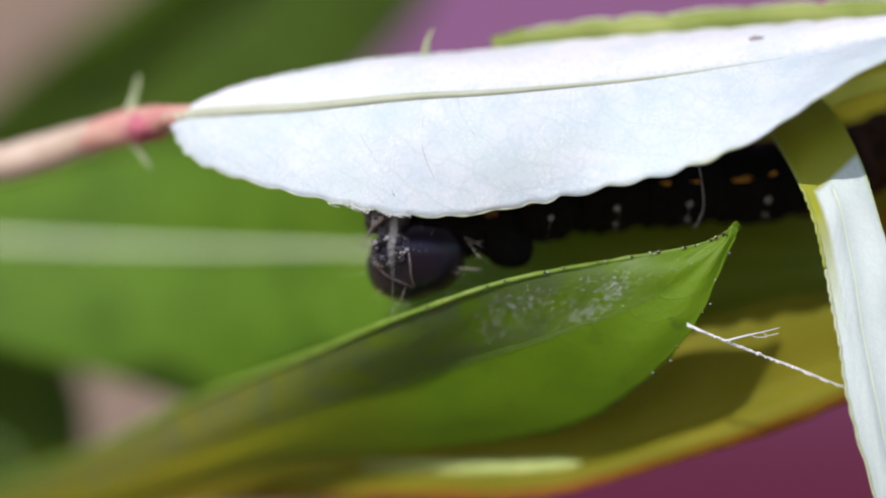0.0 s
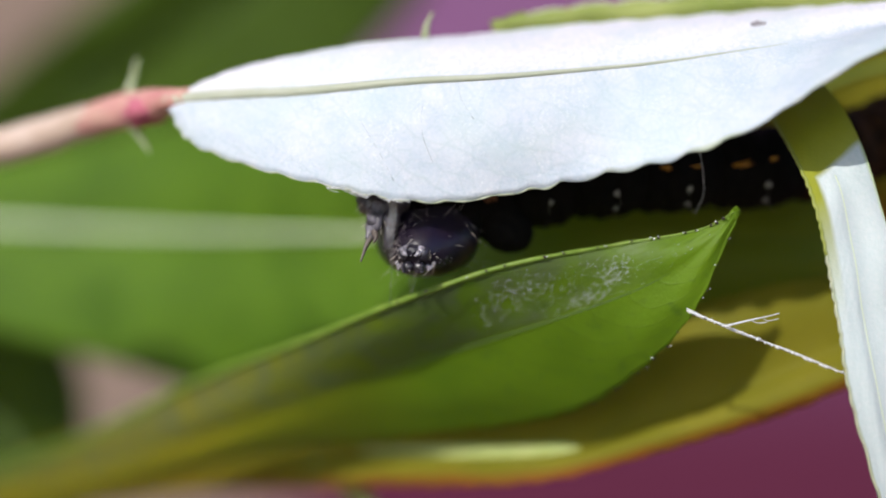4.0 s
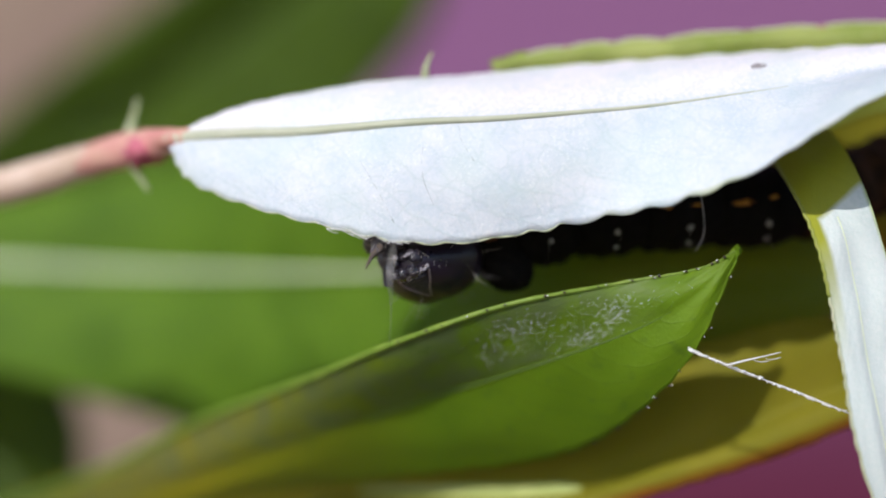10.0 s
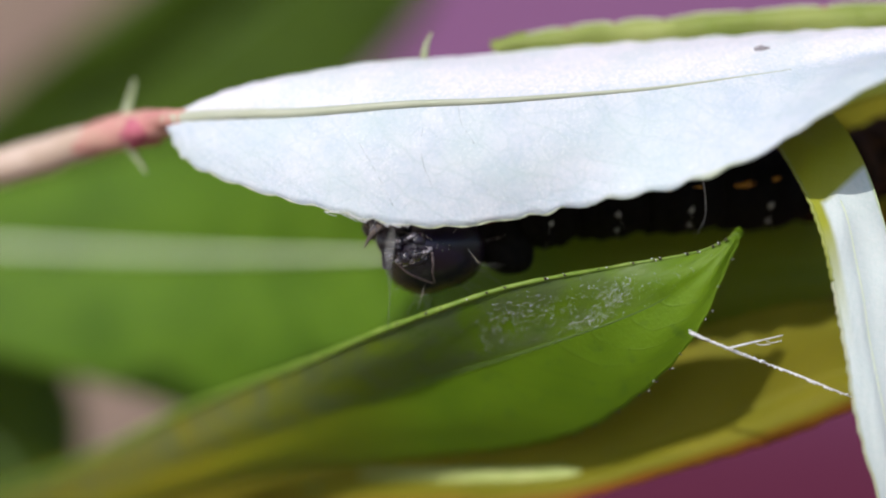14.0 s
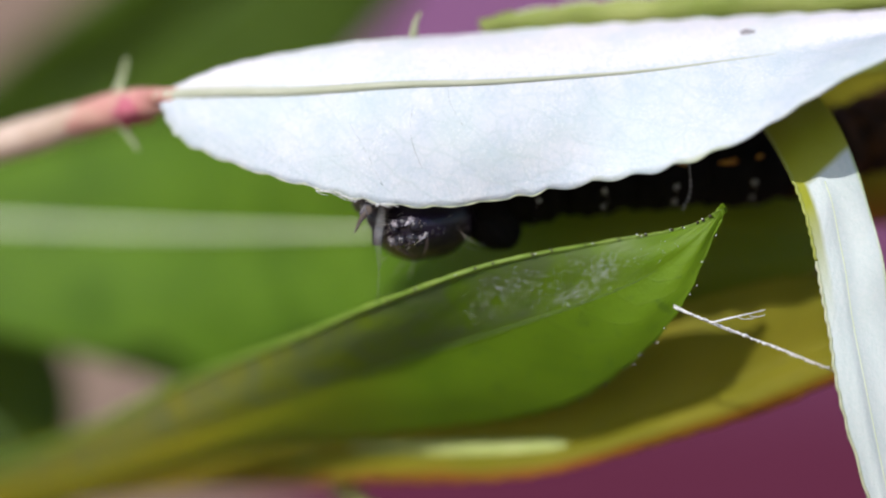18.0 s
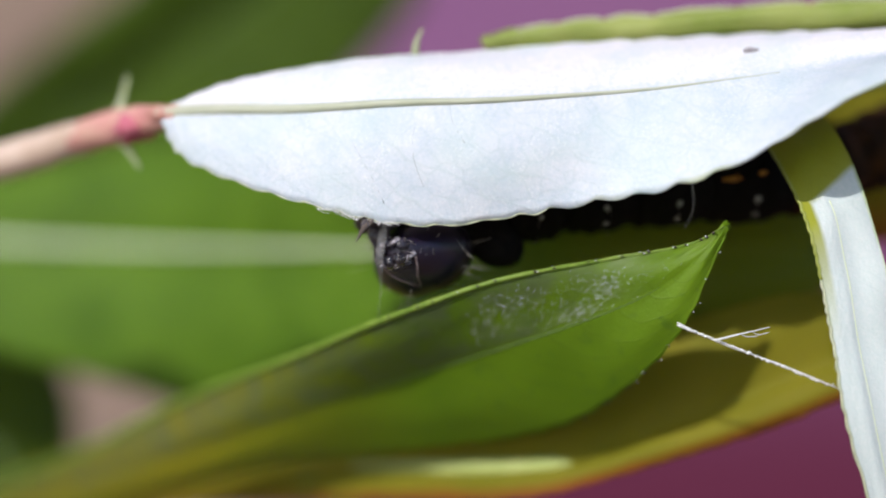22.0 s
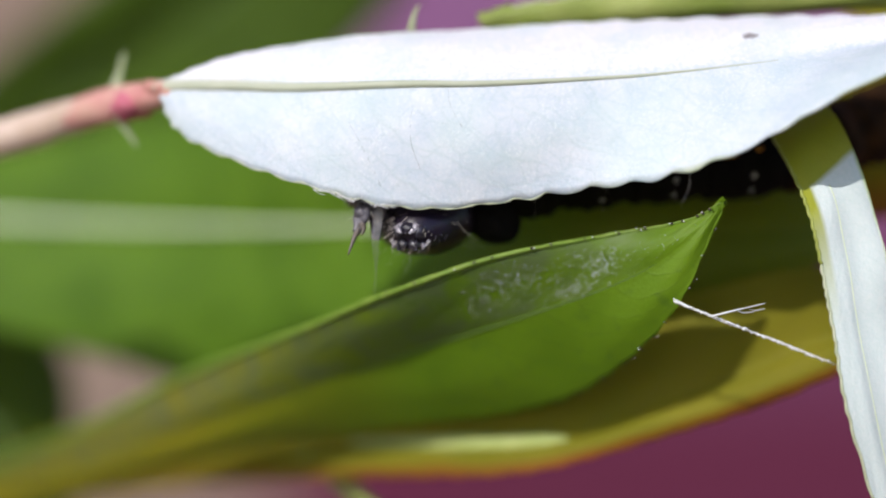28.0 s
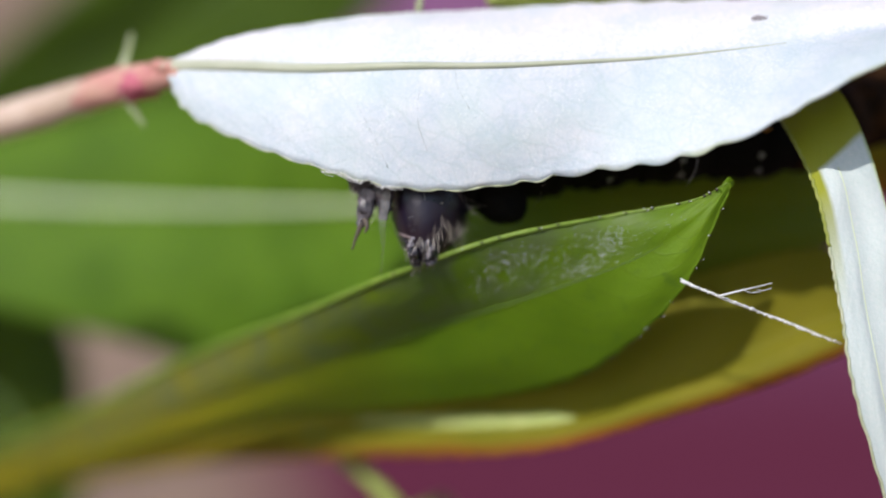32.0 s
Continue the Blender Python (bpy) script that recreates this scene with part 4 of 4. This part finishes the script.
        q = shell(-half + sgn * 0.9, 0.36, 0.03)
        mouth("side_plate", blob(q, (0.13, 0.09, 0.16), None, 0.4, 8, 10), PALP, "pale oval plate")
    mouth("clypeus", blob(shell(half, 0.5) + Vector((0, 0.0, 0.0)), (0.44, 0.12, 0.16), None, 0.3, 9, 16), FACE, "dark plate above the lip")
    lip = blob(shell(half - 0.28, 0.33) + Vector((0, 0.05, -0.04)), (0.24, 0.11, 0.17), None, 0.25, 9, 12)
    blob(shell(half + 0.28, 0.33) + Vector((0, 0.05, -0.04)), (0.24, 0.11, 0.17), lip, 0.25, 9, 12)
    mouth("labrum", lip, PALP, "notched grey upper lip")
    mouth("labium", blob(shell(-half, 0.24) + Vector((0, 0, -0.08)), (0.24, 0.17, 0.24), None, 0.35, 8, 12), FACE)
    mouth("spinneret", tube([shell(-half, 0.1), shell(-half, 0.1) + Vector((0, -0.05, -0.38))], lambda u: 0.07 * (1 - 0.75 * u), 8, 8), PALP)
    # stiff hairs: short ones round the mouth, a fringe down the throat side, single long ones on the crown
    roots = []
    for k in range(26):
        a = shell(random.uniform(0, 6.28), random.uniform(0.25, 0.6))
        roots.append((a, a + Vector((0.12 * (a.x - c.x) + random.uniform(-0.1, 0.1), 0.12 * (a.y - c.y) + random.uniform(-0.1, 0.1), -random.uniform(0.25, 0.55)))))
    part("mouth_bristles", hairs(roots, None, 0.01), HAIR, h, "short pale bristles round the mouth")["kind"] = "stuff"
    roots = []
    for k in range(70):
        sweep = (k + random.random()) / 70
        az, pol = -2.65 + 1.4 * sweep + random.gauss(0, 0.12), 0.5 + 0.9 * sweep + random.gauss(0, 0.13)
        a = shell(az, pol)
        out = (a - c).normalized()
        roots.append((a, a + out * random.uniform(0.12, 0.34) + Vector((random.uniform(-0.12, 0.1), random.uniform(-0.1, 0.06), -random.uniform(0.3, 0.7)))))
    part("bristle_fringe", hairs(roots[::2], None, 0.0042), HAIR, h, "fringe of pale bristles down the throat side")["kind"] = "stuff"
    part("bristle_fringe", hairs(roots[1::2], None, 0.0045), HAIR_BROWN, h, "fringe of brownish bristles down the throat side")["kind"] = "stuff"
    roots = []
    for k in range(44):
        az, pol = random.uniform(0, 6.28), random.uniform(0.9, 2.7)
        a = shell(az, pol)
        out = (a - c).normalized()
        roots.append((a, a + out * random.uniform(0.4, 0.95) + Vector((random.uniform(-0.15, 0.15), 0, random.uniform(-0.2, 0.2)))))
    part("bristles", hairs(roots, None, 0.0075), HAIR, h, "sparse pale bristles")["kind"] = "stuff"
    roots = []
    for k in range(80):
        az, pol = random.gauss(2.75, 0.26), random.gauss(2.0, 0.14)
        a = shell(az, pol, -0.02)
        out = (a - c).normalized()
        roots.append((a, a + out * random.uniform(0.12, 0.3) + Vector((random.uniform(-0.1, 0.1), random.uniform(-0.1, 0.1), -random.uniform(0.15, 0.5)))))
    part("hair_tuft", hairs(roots, None, 0.0075), HAIR_GOLD, h, "tuft of golden brown hairs")["kind"] = "stuff"
    return h


HEAD = head()
LEG_AT = (-2.05, 1.70, 0.94)


def foreleg():
    """Two jointed legs, held side by side: broad dark hip, lilac grey shank, tan claw."""
    random.seed(17)
    hip = Vector(LEG_AT)

    def at(x, y, z):
        return hip + Vector((x, y, z))

    leg = part("thoracic_leg", tube([at(-0.15, 0.4, 0.5), at(-0.08, 0.1, 0.05), at(0.0, -0.05, -0.4), at(-0.06, -0.1, -0.85)], lambda u: 0.62 * (1 - 0.6 * u) * (1 + 0.1 * math.sin(u * 15)), 26, 18, lumps=0.5), LEG_DARK, CAT, "dark brown jointed foreleg", pivot=LEG_AT)
    part("shank", tube([at(0.02, -0.2, -0.4), at(-0.04, -0.26, -0.75), at(-0.14, -0.2, -1.12), at(-0.24, -0.12, -1.4)], lambda u: 0.3 * (1 - 0.62 * u) * (1 + 0.12 * math.sin(u * 12 + 1)), 20, 16, lumps=0.5), LEG_LILAC, leg, "lilac grey shank")
    part("claw", tube([at(-0.2, -0.14, -1.3), at(-0.34, -0.12, -1.62), at(-0.5, -0.04, -2.1)], lambda u: 0.11 * (1 - 0.8 * u), 14, 10), LEG_TAN, leg, "tan hooked claw")
    part("claw", tube([at(-0.1, -0.24, -1.2), at(-0.04, -0.3, -1.44), at(-0.12, -0.3, -1.62)], lambda u: 0.11 * (1 - 0.8 * u), 12, 8), LEG_TAN, leg, "small tan claw")
    part("joint", blob(at(-0.12, -0.42, -0.82), (0.2, 0.12, 0.24), None, 0.6, 9, 12), LEG_LILAC, leg, "swollen lilac joint")
    part("hip_fold", blob(at(-0.28, -0.12, -0.05), (0.34, 0.26, 0.24), None, 0.7, 9, 14), LEG_DARK, leg)
    roots = []
    for k in range(22):
        a = at(random.uniform(-0.4, 0.2), -0.3, random.uniform(-1.2, -0.1))
        roots.append((a, a + Vector((random.uniform(-0.45, 0.1), random.uniform(-0.15, 0.1), -random.uniform(0.2, 0.5)))))
    part("bristles", hairs(roots, None, 0.008), HAIR, leg, "pale leg bristles")["kind"] = "stuff"
    other = part("thoracic_leg", tube([(-1.35, 1.75, 1.25), (-1.52, 1.50, 0.75), (-1.56, 1.40, 0.30), (-1.54, 1.40, 0.0)], lambda u: 0.40 * (1 - 0.5 * u) * (1 + 0.12 * math.sin(u * 14)), 22, 16, lumps=0.6), LEG_DARK, CAT, "dark brown foreleg held under the leaf")
    part("shank", tube([(-1.58, 1.22, 0.3), (-1.6, 1.20, 0.05), (-1.62, 1.26, -0.25)], lambda u: 0.23 * (1 - 0.55 * u), 14, 12, lumps=0.4), LEG_LILAC, other, "lilac grey shank")
    return leg


LEG = foreleg()


# ---- what moves ----
# Head: seconds, sideways and upward shift of its centre in mm, nod (0: mouth down), lean of the mouth to one side.
NODS = [
    (0.0, -0.19, -0.19, 109, 24),
    (0.3, -0.11, -0.21, 112, 27),
    (0.6, -0.03, -0.06, 103, 21),
    (1.0, 0.32, 0.31, 82, 21),
    (1.2, 0.21, 0.51, 76, 11),
    (1.5, 0.19, -0.04, 66, 15),
    (1.8, 0.16, -0.11, 47, 15),
    (2.0, 0.34, -0.14, 38, 13),
    (2.4, 0.22, -0.24, 43, 19),
    (2.7, 0.19, -0.20, 47, 13),
    (3.0, 0.18, -0.16, 41, 17),
    (3.3, 0.18, -0.16, 60, 14),
    (3.5, 0.19, -0.03, 64, 14),
    (5.5, 0.19, -0.03, 98, 18),
    (5.8, 0.27, 0.21, 89, 16),
    (6.0, 0.42, 0.47, 80, 21),
    (6.4, 0.37, 0.28, 59, 15),
    (6.7, 0.35, -0.14, 51, 18),
    (7.0, 0.41, -0.10, 39, 16),
    (7.3, 0.33, -0.11, 42, 5),
    (7.6, 0.32, 0.01, 40, 13),
    (8.0, 0.31, -0.06, 39, 17),
    (8.2, 0.31, 0.05, 40, 13),
    (8.5, 0.33, 0.04, 43, 11),
    (8.8, 0.37, 0.30, 41, 16),
    (9.0, 0.38, 0.12, 68, 14),
    (9.4, 0.29, 0.37, 77, 16),
    (9.7, 0.27, 0.46, 88, 18),
    (10.0, 0.32, 0.42, 95, 24),
    (10.3, 0.27, 0.32, 88, 16),
    (10.6, 0.29, 0.36, 75, 12),
    (10.9, 0.36, 0.45, 46, 19),
    (11.2, 0.38, 0.27, 40, 9),
    (11.5, 0.36, 0.22, 43, 5),
    (11.8, 0.35, 0.16, 44, 4),
    (12.1, 0.34, 0.18, 44, 6),
    (12.4, 0.34, 0.25, 41, 9),
    (12.7, 0.32, 0.34, 46, 11),
    (13.0, 0.28, 0.19, 73, 20),
    (13.3, 0.27, 0.31, 79, 12),
    (13.6, 0.28, 0.44, 88, 12),
    (14.0, 0.42, 0.19, 102, 22),
    (14.2, 0.32, 0.00, 95, 18),
    (14.5, 0.30, -0.01, 102, 17),
    (16.5, 0.53, 0.08, 39, 11),
    (16.8, 0.60, 0.38, 29, 19),
    (17.0, 0.61, -0.16, 50, 19),
    (17.4, 0.50, 0.31, 39, 11),
    (17.7, 0.39, 0.11, 72, 11),
    (18.0, 0.40, 0.41, 84, 18),
    (18.3, 0.32, 0.45, 83, 6),
    (18.6, 0.28, 0.34, 91, 7),
    (19.0, 0.46, 0.45, 77, 22),
    (19.2, 0.38, 0.35, 66, 18),
    (19.5, 0.38, 0.08, 46, 14),
    (19.8, 0.36, -0.00, 39, 13),
    (20.0, 0.33, -0.09, 45, 10),
    (20.4, 0.37, 0.03, 42, 12),
    (20.7, 0.40, 0.23, 46, 10),
    (21.0, 0.45, 0.05, 71, 16),
    (21.3, 0.30, 0.49, 88, 6),
    (21.6, 0.27, 0.41, 90, 8),
    (22.0, 0.31, -0.09, 102, 26),
    (22.2, 0.20, -0.33, 110, 14),
    (22.5, 0.16, -0.37, 110, 15),
    (22.8, 0.12, -0.25, 108, 10),
    (23.0, 0.12, -0.38, 109, 18),
    (23.4, 0.16, -0.35, 108, 18),
    (23.7, 0.22, -0.32, 101, 12),
    (24.0, 0.47, 0.34, 84, 18),
    (24.3, 0.35, 0.49, 72, 14),
    (24.6, 0.35, 0.45, 44, 14),
    (25.0, 0.29, 0.04, 39, 12),
    (25.2, 0.29, 0.09, 41, 6),
    (25.5, 0.29, -0.02, 44, 3),
    (27.5, 0.26, 0.35, 88, 10),
    (27.8, 0.31, 0.33, 82, 12),
    (28.0, 0.46, 0.39, 71, 16),
    (28.4, 0.36, 0.01, 51, 9),
    (28.7, 0.34, 0.03, 42, 17),
    (29.0, 0.31, -0.08, 45, 13),
    (29.3, 0.30, -0.06, 44, 10),
    (29.6, 0.32, 0.05, 44, 5),
    (30.0, 0.36, 0.30, 55, 9),
    (30.2, 0.29, 0.08, 74, 7),
    (30.5, 0.31, 0.42, 78, 5),
    (30.8, 0.35, 0.37, 79, 0),
    (31.0, 0.46, 0.23, 86, 21),
    (31.4, 0.39, 0.54, 54, 18),
    (31.7, 0.37, 0.13, 43, 7),
    (32.0, 0.38, -0.00, 40, 5),
]
# White leaf and pale leaf: the silk pulls them down little by little.
PULL = [(0, -0.22), (5.5, -0.12), (9, 0), (13, 0.06), (16.5, 0.24), (19, 0.36), (23, 0.46), (25.5, 0.68), (28, 0.87), (32, 1.0)]


def motions():
    home = (Vector(HEAD_AT) - ORIGIN[CAT]) * MM
    hip = (Vector(LEG_AT) - ORIGIN[CAT]) * MM
    heads, legs = [], []
    for t, x, z, nod, lean in NODS:
        heads.append((t, Matrix.Translation(home + Vector((x, 0, z)) * MM) @ pose(0, 0, 0, 0, -14 * min(1, max(0, (nod - 62) / 30))) @ pose(0, 0, 0, -nod) @ pose(0, 0, 0, 0, lean) @ pose(0, 0, 0, 0, 0, 80 * min(1, max(0, (66 - nod) / 24)))))
        tuck = min(1, max(0, (nod - 62) / 22))
        legs.append((t, Matrix.Translation(hip + Vector((0.3, 0.15, 0.4)) * tuck * MM) @ pose(0, 0, 0, -nod * 0.45 + 12 - 28 * tuck, -max(0, nod - 45) * 0.05)))
    walk(HEAD, heads)
    walk(LEG, legs)
    walk(WHITE, [(t, Matrix.Translation(WHITE.location + Vector((0.08, 0, 0.1)) * k * MM) @ pose(0, 0, 0, 6 * k, 2.25 * k)) for t, k in PULL])
    rest = Matrix.Translation(WHITE.location)
    walk(WEB, [(t, Matrix.Translation(WHITE.location + Vector((0.08, 0, 0.1)) * k * MM) @ pose(0, 0, 0, 6 * k, 2.25 * k) @ rest.inverted() @ Matrix.Translation(WEB.location)) for t, k in PULL])
    walk(PALE, [(t, Matrix.Translation(PALE.location + Vector((0.26, 0, -0.54)) * k * MM)) for t, k in PULL])


motions()
